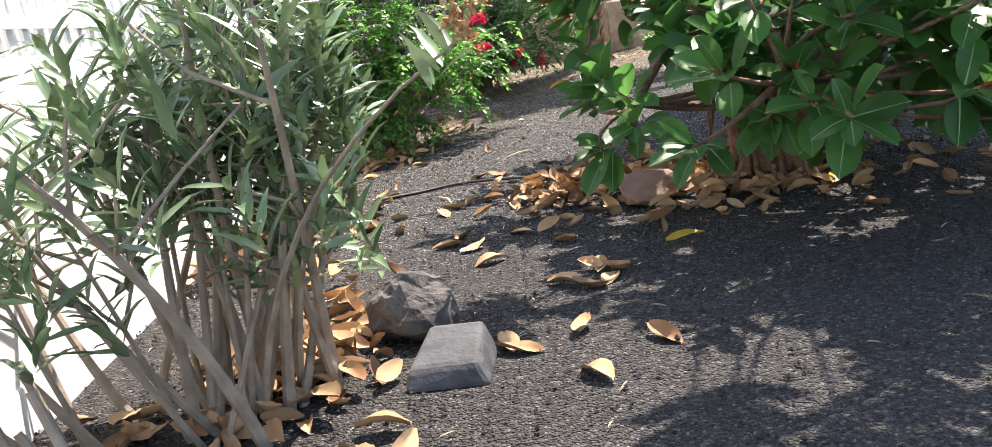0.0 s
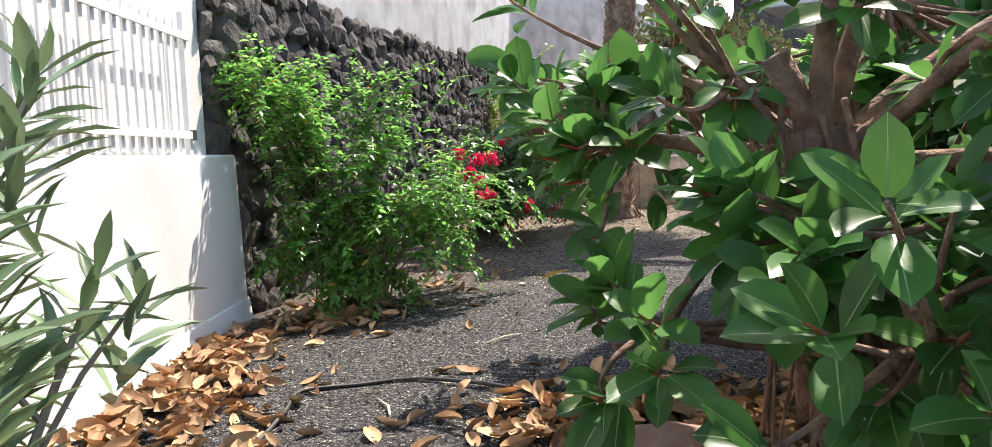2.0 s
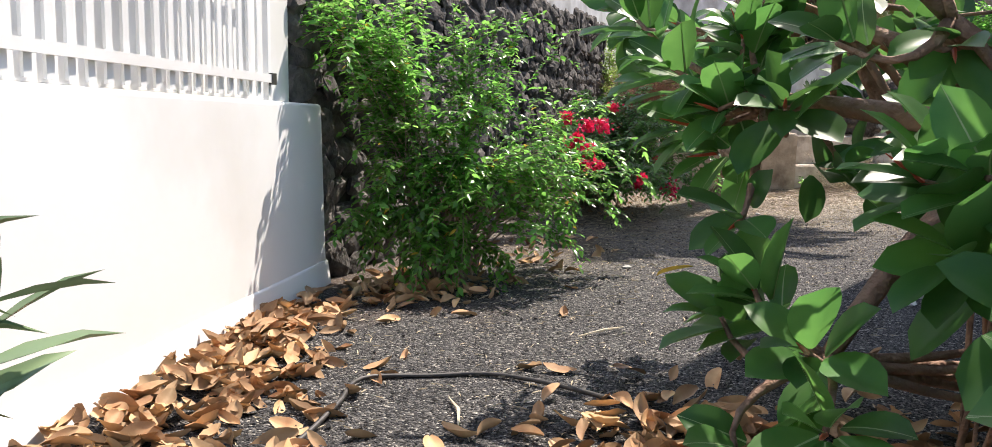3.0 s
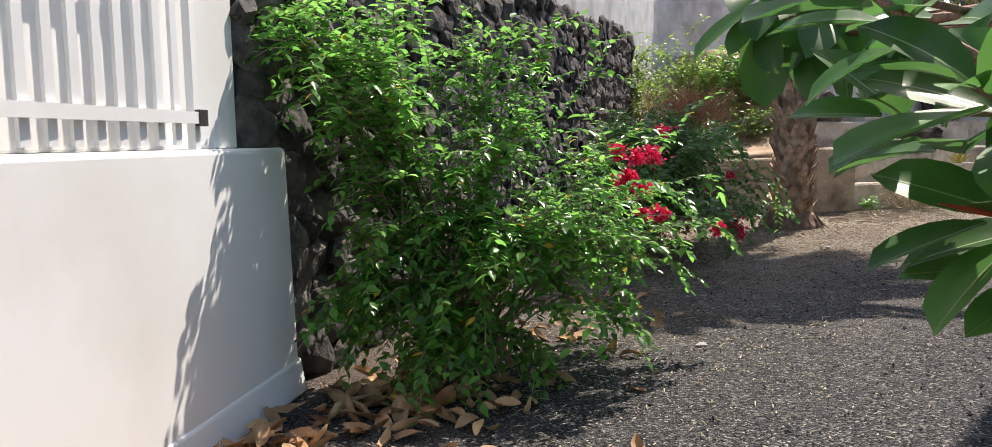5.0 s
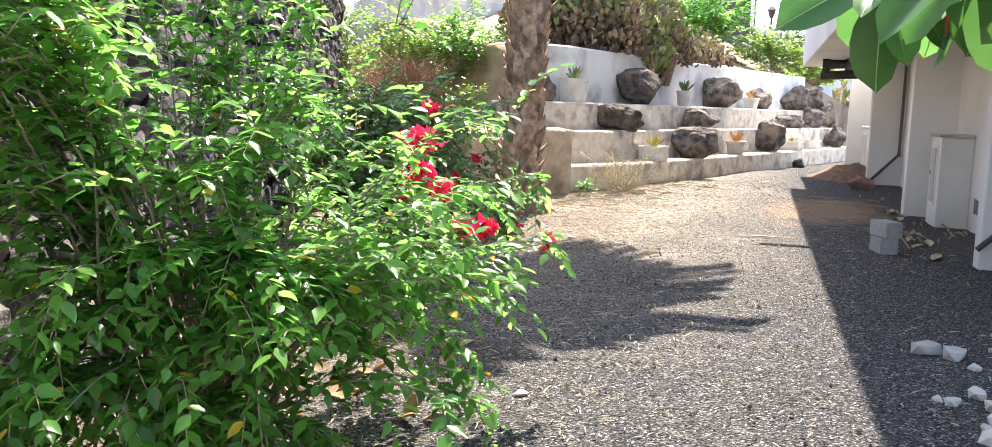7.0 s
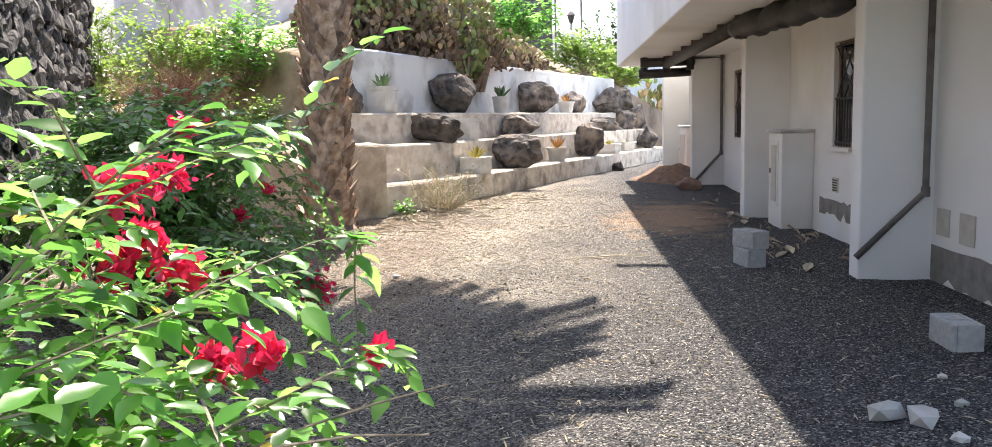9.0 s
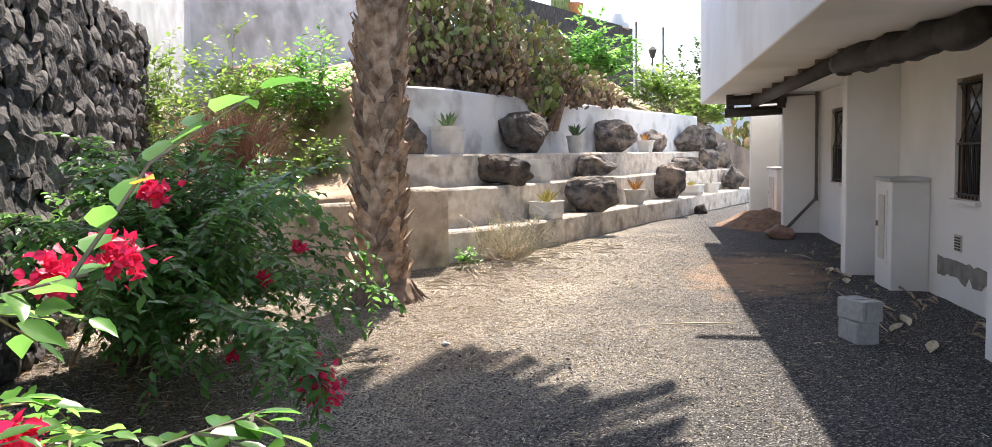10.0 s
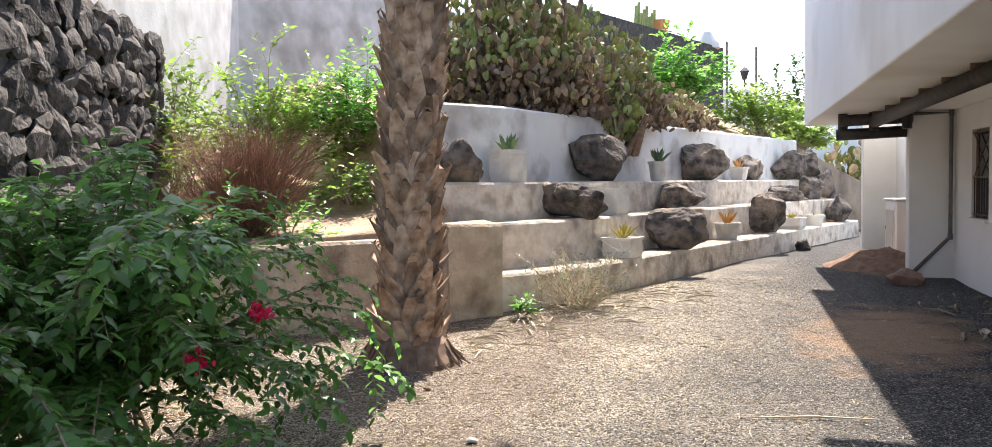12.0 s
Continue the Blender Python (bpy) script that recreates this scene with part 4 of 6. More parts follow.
for i, t in enumerate(tips + extra):
    l = min(limbs, key=lambda q: (q - t).length)
    ax = ((t - l).normalized() * 0.8 + Vector((-0.3, -0.7, 0.45))).normalized()
    if t.y > -1.8 and i < 46:
        ax = Vector((-0.25, -0.35, -0.75)).normalized()
    u = ax.cross(Vector((0.3, 0.5, 0.1))).normalized()
    w = ax.cross(u)
    m = rr.randint(7, 9) if i < 46 and t.y < -1.8 else rr.randint(9, 11)
    for k in range(m):
        a = 2.4 * k + rr.uniform(-0.3, 0.3)
        spread = 0.35 + 0.75 * (k + 1) / m
        d = (ax * math.cos(spread) + (u * math.cos(a) + w * math.sin(a)) * math.sin(spread) + rv(rr, 0.1)).normalized()
        up = (ax * 0.7 + Vector((0, 0, 0.9)) + rv(rr, 0.15))
        y_ = up.cross(d).normalized()
        z_ = d.cross(y_)
        s = rr.uniform(0.8, 1.12) * (1.0 if k > 1 else 0.75)
        M = Matrix(((d.x, y_.x, z_.x, 0), (d.y, y_.y, z_.y, 0), (d.z, y_.z, z_.z, 0), (0, 0, 0, 1)))
        p = t - ax * 0.16 * (k / m) + d * 0.03
        M = Matrix.Translation(p) @ M @ Matrix.Scale(s, 4)
        j = rr.randrange(3)
        if i < 46 and leaf_n < 298:
            o = new("leaf", RLN[j])
            o.matrix_world = M
            under(o, rub)
            leaf_n += 1
        else:
            A = np.array(M)
            far_leaf.add(tv[j] @ A[:3, :3].T + A[:3, 3], tf[j])
    if i < 46 and rr.random() < 0.6:
        sh = MB()
        sh.tube([t, t + ax * 0.06, t + ax * 0.12], [0.007, 0.006, 0.001], 6)
        under(sh.put("bud_sheath", M_SHEATH, label="pointed red leaf sheath"), rub)
tagged(under(far_leaf.put("foliage", M_RUBS, smooth=True), rub), kind="stuff")
yl = RL[0].copy()
yl.materials.clear()
yl.materials.append(M_YELLOW)
for p, e in (((2.45, -4.16, 0.95), (0.3, 1.3, 0.5)), ((1.27, -2.95, 0.74), (0.1, 0.2, 2.8)), ((2.35, -4.75, 0.65), (0.4, 0.3, 1.0))):
    o = new("leaf", yl)
    o.matrix_world = Matrix.Translation(p) @ Euler(e).to_matrix().to_4x4() @ Matrix.Scale(0.6, 4)
    tagged(under(o, rub), "yellowed leaf")


# ---- oleander ----
ole = root("oleander", -0.25, -5.6, 0, "grey-green oleander shrub with bare stems and withered flowers", "bush")
rr = random.Random(31)
sm, lp, la, lu = MB(), [], [], []
heads = []
for k in range(36):
    b0 = Vector((-0.14 + rr.gauss(0, 0.16), -5.55 + rr.gauss(0, 0.16), -0.01))
    t1 = b0 + Vector((rr.gauss(0.10, 0.36), rr.gauss(0.12, 0.36), rr.uniform(0.8, 1.5)))
    t1.x, t1.y = min(t1.x, 0.38), min(t1.y, -5.0)
    pts = bez(b0, b0.lerp(t1, 0.5) + rv(rr, 0.05), t1, 8)
    r0 = rr.uniform(0.011, 0.024)
    sm.tube(pts, [r0 * (1 - 0.7 * i / 8) for i in range(9)], 7)
    ends = [t1]
    for _ in range(3):
        q = pts[rr.randint(4, 6)]
        e = q + Vector((rr.gauss(0, 0.2), rr.gauss(0, 0.2), rr.uniform(0.1, 0.38)))
        e.x, e.y = min(e.x, 0.4), min(e.y, -4.9)
        sm.tube([q, q.lerp(e, 0.5) + rv(rr, 0.02), e], [0.007, 0.006, 0.004], 5)
        ends.append(e)
    for e in ends:
        heads.append(e)
        ax = ((e - b0) * 0.5 + Vector((rr.gauss(0, 0.3), rr.gauss(0, 0.3), 0.7))).normalized()
        u = ax.cross(Vector((0.2, 0.9, 0.1))).normalized()
        w = ax.cross(u)
        for j in range(17):
            a = 2.1 * j + rr.uniform(-0.3, 0.3)
            sp = rr.uniform(0.45, 1.35)
            d = ax * math.cos(sp) + (u * math.cos(a) + w * math.sin(a)) * math.sin(sp)
            lp.append(tuple(e - ax * 0.24 * j / 17))
            la.append(tuple(d))
            lu.append(tuple(ax + Vector((0, 0, 0.5)) + rv(rr, 0.3)))
for e, m in ((Vector((0.86, -6.24, 1.14)), 9),):      # a shoot that leans out
    b0 = Vector((-0.02, -5.62, 0.0))
    sm.tube(bez(b0, Vector((0.2, -5.85, 0.8)), e, 8), [0.013 - 0.0012 * i for i in range(9)], 7)
    for j in range(m):
        a = 2.1 * j
        sp = rr.uniform(0.4, 1.2)
        lp.append(tuple(e - Vector((0.25, -0.18, 0.34)) * j / 26))
        la.append((math.cos(a) * math.sin(sp), math.sin(a) * math.sin(sp), math.cos(sp)))
        lu.append((0, 0, 1))
for k in range(9):                        # cut stubs
    b0 = Vector((-0.62 + rr.uniform(-0.15, 0.4), -6.0 + rr.gauss(0, 0.12), -0.01))
    sm.tube([b0, b0 + Vector((rr.uniform(-0.3, -0.05), rr.uniform(-0.1, 0.15), rr.uniform(0.25, 0.5)))], [0.017, 0.014], 8)
under(sm.put("stem", M_OLSTEM), ole)
n = len(lp)
lb = MB()
ln = np.array([rr.uniform(0.11, 0.19) for _ in range(n)])
lb.leaves(lp, la, lu, ln, ln * 0.2, 0.1, 0.2)
tagged(under(lb.put("foliage", M_OLE, smooth=True), ole), kind="stuff")
for p in ((0.88, -6.28, 1.21), (0.86, -6.26, 1.18), (0.91, -6.27, 1.215), (0.87, -6.29, 1.25), (0.885, -6.27, 1.17)):
    fb = MB()
    for _ in range(26):
        q = Vector(p) + rv(rr, 0.010)
        fb.leaves([tuple(q)], [tuple(rv(rr) + Vector((0, 0, -0.8)))], [tuple(rv(rr))], 0.024, 0.012, 0.3, 0.2)
    under(fb.put("withered_flower", M_DRYFL, label="withered tan flower head"), ole)

# ---- palm ----
PB = Vector((2.38, 8.55, 0.03))
PH = 7.8
palm = root("palm_tree", PB.x, PB.y, PB.z, "palm with a brown trunk of overlapping leaf bases", "tree")
PT = lambda t: PB + Vector((0.108 * t + 0.587 * t * t + 0.35 * t ** 6, 0.108 * t, PH * t))
tr = MB()
tr.tube([PT(i / 16) for i in range(17)], [0.28, 0.23] + [0.198 - 0.002 * i for i in range(15)], 14)
under(tr.put("trunk", M_WOOD, smooth=True), palm)
rb = MB()
rb.tube([PB + Vector((0, 0, z)) for z in (-0.05, 0.03, 0.1, 0.18, 0.26)], [0.46, 0.43, 0.38, 0.34, 0.24], 22)
for k in range(46):
    a = rr.uniform(0, 6.283)
    c_, s_ = math.cos(a), math.sin(a)
    rb.tube([PB + Vector((0.33 * c_, 0.33 * s_, rr.uniform(0.12, 0.24))), PB + Vector((0.42 * c_, 0.42 * s_, 0.06)), PB + Vector((rr.uniform(0.46, 0.56) * c_, rr.uniform(0.46, 0.56) * s_, -0.02))], [0.012, 0.011, 0.005], 4)
under(rb.put("root_base", M_WOOD, label="flared brown root base"), palm)
bt = MB()
bt.add([(0, -0.085, 0), (0, 0.085, 0), (0.035, -0.06, 0.02), (0.035, 0.06, 0.02), (0.05, -0.05, 0.15), (0.05, 0.05, 0.15), (0.075, -0.022, 0.25), (0.075, 0.022, 0.25), (0.01, -0.06, 0.14), (0.01, 0.06, 0.14), (0.05, 0.0, 0.27)],
       [(0, 1, 3, 2), (2, 3, 5, 4), (4, 5, 7, 6), (6, 7, 10), (1, 9, 5, 3), (0, 2, 4, 8), (9, 7, 5), (8, 4, 6), (8, 6, 10, 7, 9)])
bt_me = bt.mesh("leaf_base", M_PALM)
rr = random.Random(41)
cnt = 0
ang = 0
while cnt < 290:
    t = (0.02 + 0.086 * cnt / 9) / PH
    ang += 2.399
    p = PT(min(t, 0.97))
    rad = 0.188 if t > 0.06 else 0.222 - 0.5 * (t - 0.02)
    o = new("leaf_base", bt_me)
    o.matrix_world = Matrix.Translation(p) @ Euler((rr.uniform(-0.12, 0.12), rr.uniform(-0.02, 0.3), ang + rr.uniform(-0.35, 0.35))).to_matrix().to_4x4() @ Matrix.Translation((rad - 0.02, 0, 0)) @ Matrix.Scale(rr.uniform(1.0, 1.5), 4)
    under(o, palm)
    cnt += 1
rest = MB()
V0 = np.array([v.co[:] for v in bt_me.vertices])
F0 = [tuple(p.vertices) for p in bt_me.polygons]
while True:
    t = (0.02 + 0.086 * cnt / 9) / PH
    if t > 0.98:
        break
    ang += 2.399
    A = np.array(Matrix.Translation(PT(t)) @ Euler((rr.uniform(-0.12, 0.12), rr.uniform(0, 0.22), ang)).to_matrix().to_4x4() @ Matrix.Translation((0.19, 0, 0)))
    rest.add(V0 @ A[:3, :3].T + A[:3, 3], F0)
    cnt += 1
tagged(under(rest.put("leaf_bases_above", M_PALM), palm), kind="stuff")
cr = MB()
top = PT(1.0)
for k in range(60):
    a = k * 2.399
    el = rr.uniform(-0.5, 1.2)
    d = Vector((math.cos(a) * math.cos(el), math.sin(a) * math.cos(el), math.sin(el)))
    L_ = rr.uniform(1.9, 2.5)
    pts = bez(top, top + d * L_ * 0.6, top + d * L_ + Vector((0, 0, -0.9 - 0.3 * el)), 10)
    cr.tube(pts, [0.022 - 0.0018 * i for i in range(11)], 4)
    P_, A_, U_ = [], [], []
    for i in range(60):
        t = 0.2 + 0.8 * i / 60
        q = min(9, int(t * 10))
        p = pts[q].lerp(pts[q + 1], t * 10 - q)
        dd = (pts[q + 1] - pts[q]).normalized()
        sd = dd.cross(Vector((0, 0, 1))).normalized()
        for s in (-1, 1):
            P_.append(tuple(p)); A_.append(tuple(dd * 0.6 + sd * s + Vector((0, 0, -0.25)))); U_.append((0, 0, 1))
    cr.leaves(P_, A_, U_, 0.38, 0.034, 0.1, 0.15)
under(cr.put("crown", M_FROND), palm)


# ---- boulders, pots and aloes on the terraces ----
def ledge_point(d, off, z):
    """Point a distance d along the terrace line, set back by off."""
    line = offs(TB, off)
    for a, b in zip(line, line[1:]):
        l = (b - a).length
        if d <= l:
            q = a.lerp(b, d / l)
            return Vector((q.x, q.y, z))
        d -= l
    q = line[-1]
    return Vector((q.x, q.y, z))


def near_ledge(x, y, off, z):
    line = resample(offs(TB, off), 0.05)
    q = min(line, key=lambda p: (p.x - x) ** 2 + (p.y - y) ** 2)
    return Vector((q.x, q.y, z))


Z1, Z2, Z3 = 0.53, 1.08, 1.57
BOULD = [(3.45, 11.7, 1.25, Z3, 0.20, 0.28), (6.03, 13.87, 1.28, Z3, 0.46, 0.36), (8.91, 16.46, 1.28, Z3, 0.38, 0.34), (11.1, 18.4, 1.28, Z3, 0.27, 0.30),
         (12.97, 20.02, 1.28, Z3, 0.36, 0.37), (14.57, 21.26, 1.28, Z3, 0.33, 0.36),
         (5.02, 12.26, 0.76, Z2, 0.40, 0.26), (7.71, 14.72, 0.76, Z2, 0.37, 0.23), (11.92, 18.45, 0.76, Z2, 0.34, 0.2), (13.42, 19.74, 0.78, Z2, 0.28, 0.30), (14.9, 20.9, 0.78, Z2, 0.27, 0.33),
         (6.93, 13.33, 0.24, Z1, 0.42, 0.30), (10.24, 16.31, 0.24, Z1, 0.30, 0.38), (14.1, 19.7, 0.26, Z1, 0.28, 0.31)]
for k, (x, y, o, z, w, h) in enumerate(BOULD):
    me = rock_mesh("boulder", 100 + k, (w * 1.5, w * 0.8, h * 1.12), M_LAVA, 4, 0.22)
    zmin = min(v.co.z for v in me.vertices)
    ob = new("boulder", me)
    q = near_ledge(x, y, o, z)
    ob.matrix_world = Matrix.Translation((q.x, q.y, z - zmin * 0.9 - 0.01)) @ pose(0, 0, 0, 0, 0, 8 + 12 * math.sin(k * 2.1))
    tagged(ob, "dark rough lava boulder resting on the pale terrace", "boulder", "boulders on the terraces")
ob = new("stone", rock_mesh("stone", 140, (0.17, 0.14, 0.17), M_LAVA, 3))
ob.location = (11.15, 16.6, gz(11.15, 16.6) + 0.07)
tagged(ob, "dark lava stone lying at the terrace foot", "stone")


def lathe(mb, prof, n=20, c=(0, 0, 0), square=0.0):
    vs = []
    for r, z in prof:
        for i in range(n):
            a = 2 * math.pi * i / n
            k = 1.0
            if square:
                k = 1 + square * (1 / max(abs(math.cos(a)), abs(math.sin(a))) - 1)
            vs.append((c[0] + r * k * math.cos(a), c[1] + r * k * math.sin(a), c[2] + z))
    m = len(prof)
    mb.add(vs, [(j * n + i, j * n + (i + 1) % n, (j + 1) * n + (i + 1) % n, (j + 1) * n + i) for j in range(m - 1) for i in range(n)] + [tuple(range(n))[::-1]])


def pot_plant(p, h, r, seed, leaf_mat, n, ll, label, square=0.0, turn=0.0, taper=0.72, up=0.9):
    rr = random.Random(seed)
    t = root("potted_aloe", p.x, p.y, p.z, label, "potted plant", "potted aloes on the terraces")
    t.rotation_euler[2] = turn
    mb = MB()
    lathe(mb, [(r * taper, 0), (r * (taper + 0.1), h * 0.3), (r * 0.94, h * 0.84), (r * 1.04, h * 0.85), (r * 1.06, h), (r * 0.94, h), (r * 0.92, h * 0.86), (0.001, h * 0.86)], 24, square=square)
    po = mb.put("pot", M_POT, t, "white plant pot", smooth=False)
    mb = MB()
    P_, A_, U_ = [], [], []
    for i in range(n):
        a = 2.4 * i
        s = rr.uniform(0.15, 0.95)
        d = Vector((math.cos(a) * s, math.sin(a) * s, up))
        P_.append((rr.uniform(-.02, .02), rr.uniform(-.02, .02), h * 0.86))
        A_.append(tuple(d))
        U_.append(tuple(Vector((-math.cos(a), -math.sin(a), 0.4))))
    L_ = [ll * rr.uniform(0.6, 1.1) for _ in range(n)]
    mb.leaves(P_, A_, U_, L_, [l * 0.16 for l in L_], 0.3, 0.05)
    mb.leaves([(a, b, c + 0.012) for a, b, c in P_], A_, [(-u[0], -u[1], -u[2]) for u in U_], L_, [l * 0.15 for l in L_], 0.25, -0.05)
    mb.put("aloe", leaf_mat, t, "fleshy pointed aloe leaves")
    return t


pot_plant(near_ledge(4.08, 12.13, 1.24, Z3), 0.42, 0.2, 1, M_ALOE, 16, 0.30, "square white pot with a green aloe on the top terrace", 0.8, 0.7, 0.86)
pot_plant(near_ledge(7.44, 15.15, 1.22, Z3), 0.34, 0.17, 2, M_ALOE, 11, 0.30, "round white pot with a small spiky green aloe")
pot_plant(near_ledge(10.41, 17.81, 1.22, Z3), 0.28, 0.19, 3, M_ALOEO, 12, 0.26, "white pot with an orange-tinged aloe", 0.5, 0.7)
pot_plant(near_ledge(5.83, 13.02, 0.74, Z2), 0.38, 0.21, 4, M_ALOEY, 0 + 3, 0.08, "empty square white planter on the middle terrace", 0.9, 0.75, 0.9)
pot_plant(near_ledge(5.68, 12.2, 0.22, Z1), 0.27, 0.22, 5, M_ALOEY, 16, 0.26, "low white planter with a yellowing aloe", 0.9, 0.8, 0.9)
pot_plant(near_ledge(8.63, 14.87, 0.22, Z1), 0.29, 0.22, 6, M_ALOEO, 15, 0.30, "round pale pot with a yellow and orange aloe")
pot_plant(near_ledge(11.39, 17.33, 0.24, Z1), 0.24, 0.26, 7, M_ALOEY, 40, 0.16, "white planter with a yellow flowering succulent", 0.8, 0.75, 0.9, 0.5)
pot_plant(near_ledge(12.51, 18.31, 0.24, Z1), 0.24, 0.23, 8, M_ALOE, 5, 0.12, "white bowl planter nearly empty", 0.3)

# ---- prickly pears and growth on the slope ----
def pad_mesh():
    mb = MB()
    vs, fs, n = [], [], 10
    for k, (s, h) in enumerate(((0.55, -0.012), (1.0, 0.0), (0.55, 0.012))):
        for i in range(n):
            a = 2 * math.pi * i / n
            vs.append((0.062 * s * math.sin(a) * (1.1 - 0.25 * math.cos(a)), h, 0.1 - 0.1 * s * math.cos(a)))
    for k in range(2):
        for i in range(n):
            j = (i + 1) % n
            fs.append((k * n + i, k * n + j, (k + 1) * n + j, (k + 1) * n + i))
    fs += [tuple(range(n)), tuple(2 * n + i for i in range(n))[::-1]]
    return np.array(vs), fs


PADV, PADF = pad_mesh()


def prickly(cx, cy, z, rx, ry, h, n, seed, dry, label, size=1.3):
    rr = random.Random(seed)
    t = root("prickly_pear", cx, cy, z, label, "cactus", "prickly pears on the slope")
    g, d, w_ = MB(), MB(), MB()
    done = 0
    while done < n:
        a, u = rr.uniform(0, 6.283), math.sqrt(rr.random())
        x, y = cx + rx * u * math.cos(a), cy + ry * u * math.sin(a)
        hh = h * (1 - u * u * 0.75) * (0.8 + 0.4 * noise.noise(Vector((x * 1.3, y * 1.3, seed))))
        p = Vector((x, y, z + hh * rr.uniform(0.05, 1.0)))
        fz = (p.z - z) / h
        s = rr.uniform(0.75, 1.25) * size
        A = np.array(Matrix.Translation(p) @ Euler((rr.gauss(0, 0.55), rr.gauss(0, 0.55), rr.uniform(0, 6.28))).to_matrix().to_4x4() @ Matrix.Scale(s, 4))
        (w_ if fz + rr.gauss(0, 0.1) < 0.2 and dry > 0.3 else d if rr.random() < dry * (1.15 - fz) else g).add(PADV @ A[:3, :3].T + A[:3, 3], PADF)
        done += 1
    if g.n:
        tagged(under(g.put("green_growth", M_CACT, label="green flat cactus pads"), t), kind="stuff")
    if d.n:
        tagged(under(d.put("dry_growth", M_CACTD, label="dried brown cactus pads"), t), kind="stuff")
    if w_.n:
        tagged(under(w_.put("withered_growth", M_CACTB, label="dark brown withered pads"), t), kind="stuff")
    tr = MB()
    for _ in range(14):
        b = Vector((cx + rr.uniform(-.6, .6) * rx, cy + rr.uniform(-.6, .6) * ry, z - 0.2))
        tr.tube([b, b + Vector((rr.gauss(0, .2), rr.gauss(0, .2), h * 0.6))], [0.07, 0.04], 6)
    tagged(under(tr.put("woody_stem", M_WOOD), t), kind="stuff")
    return t


prickly(4.7, 14.5, 2.5, 1.55, 1.0, 3.7, 3600, 1, 0.5, "large prickly pear with dry brown and green pads", 0.72)
prickly(6.3, 15.6, 2.4, 1.5, 0.9, 2.6, 2600, 2, 0.5, "prickly pear mass drooping over the terrace wall", 0.72)
prickly(6.45, 14.75, 2.2, 0.6, 0.3, 1.1, 330, 5, 0.25, "green prickly pear hanging over the terrace wall", 0.8)
prickly(8.2, 17.2, 2.5, 1.3, 0.8, 1.1, 900, 3, 0.85, "dry straw-coloured prickly pear clump", 0.65)
prickly(17.4, 24.0, 0.3, 1.3, 1.0, 3.0, 700, 6, 0.65, "brown prickly pear at the terrace end", 1.5)

rr = random.Random(77)


def dome(cx, cy, z, rx, ry, h, n):
    out = []
    for _ in range(n):
        a, u = rr.uniform(0, 6.283), math.sqrt(rr.random())
        out.append((cx + rx * u * math.cos(a), cy + ry * u * math.sin(a), z + h * (1 - 0.7 * u * u) * rr.uniform(0.55, 1.1)))
    return out


for (cx, cy, rx, ry, h, n, m_, lab, lf, tw) in (
        (17.0, 27.0, 1.3, 1.2, 3.4, 60, M_BOUGD, "dark green bushy tree behind the terraces", (0.12, 0.2), 12),
        (1.0, 13.3, 1.5, 0.9, 2.0, 44, M_LIME, "lime-green leafy shrub on the dry slope", (0.07, 0.12), 12),
        (-0.05, 11.6, 0.7, 0.8, 1.9, 22, M_LIME, "light green shrub beside the stone wall", (0.07, 0.11), 10),
        (2.2, 13.4, 1.2, 0.8, 1.3, 26, M_BOUG, "leafy green shrub high on the slope", (0.07, 0.12), 10),
        (2.0, 12.1, 0.5, 0.3, 0.3, 11, M_LIME, "low green creeper on the slope", (0.06, 0.10), 10),
        (1.3, 10.3, 0.3, 0.2, 0.35, 5, M_BOUG, "green creeper spilling over the retaining wall", (0.06, 0.09), 10),
        (10.6, 21.6, 1.8, 1.4, 1.9, 46, M_BOUG, "fig-like green shrub above the terraces", (0.12, 0.2), 9),
        (12.6, 21.0, 1.5, 0.8, 1.2, 30, M_LIME, "lime-green shrub above the terrace wall", (0.12, 0.19), 9),
        (14.6, 22.6, 1.5, 0.8, 1.2, 26, M_LIME, "yellow-green shrub at the end of the slope", (0.12, 0.2), 9)):
    zb = slope_z(cx, cy)
    shrub("shrub", (cx, cy, zb - 0.05), dome(cx, cy, zb, rx, ry, h, n), int(cx * 100) + 7, m_, lab, "bush", leaf=lf, twigs=tw, ratio=0.55, gap=0.05, tlen=(0.2, 0.5), lift=0.25, start=0.3)
# dry reddish shrub
zb = slope_z(0.9, 10.7)
dr = root("dry_shrub", 0.9, 10.7, zb - 0.1, "leafless reddish-brown dry shrub on the slope", "bush")
mb = MB()
for _ in range(620):
    a = rr.uniform(0, 6.283)
    e = Vector((0.9 + rr.uniform(0.1, 0.85) * math.cos(a), 10.6 + rr.uniform(0.1, 0.6) * math.sin(a), zb + rr.uniform(0.4, 1.15)))
    b = Vector((0.9 + rr.gauss(0, 0.06), 10.7 + rr.gauss(0, 0.06), zb - 0.1))
    mid = b.lerp(e, 0.5) + rv(rr, 0.08)
    mb.tube([b, mid, e], [0.006, 0.004, 0.002], 3, False)
    for _ in range(2):
        mb.tube([mid.lerp(e, rr.random()), e + rv(rr, 0.12)], [0.003, 0.0015], 3, False)
tagged(under(mb.put("twig", M_BRUSH), dr), kind="stuff")
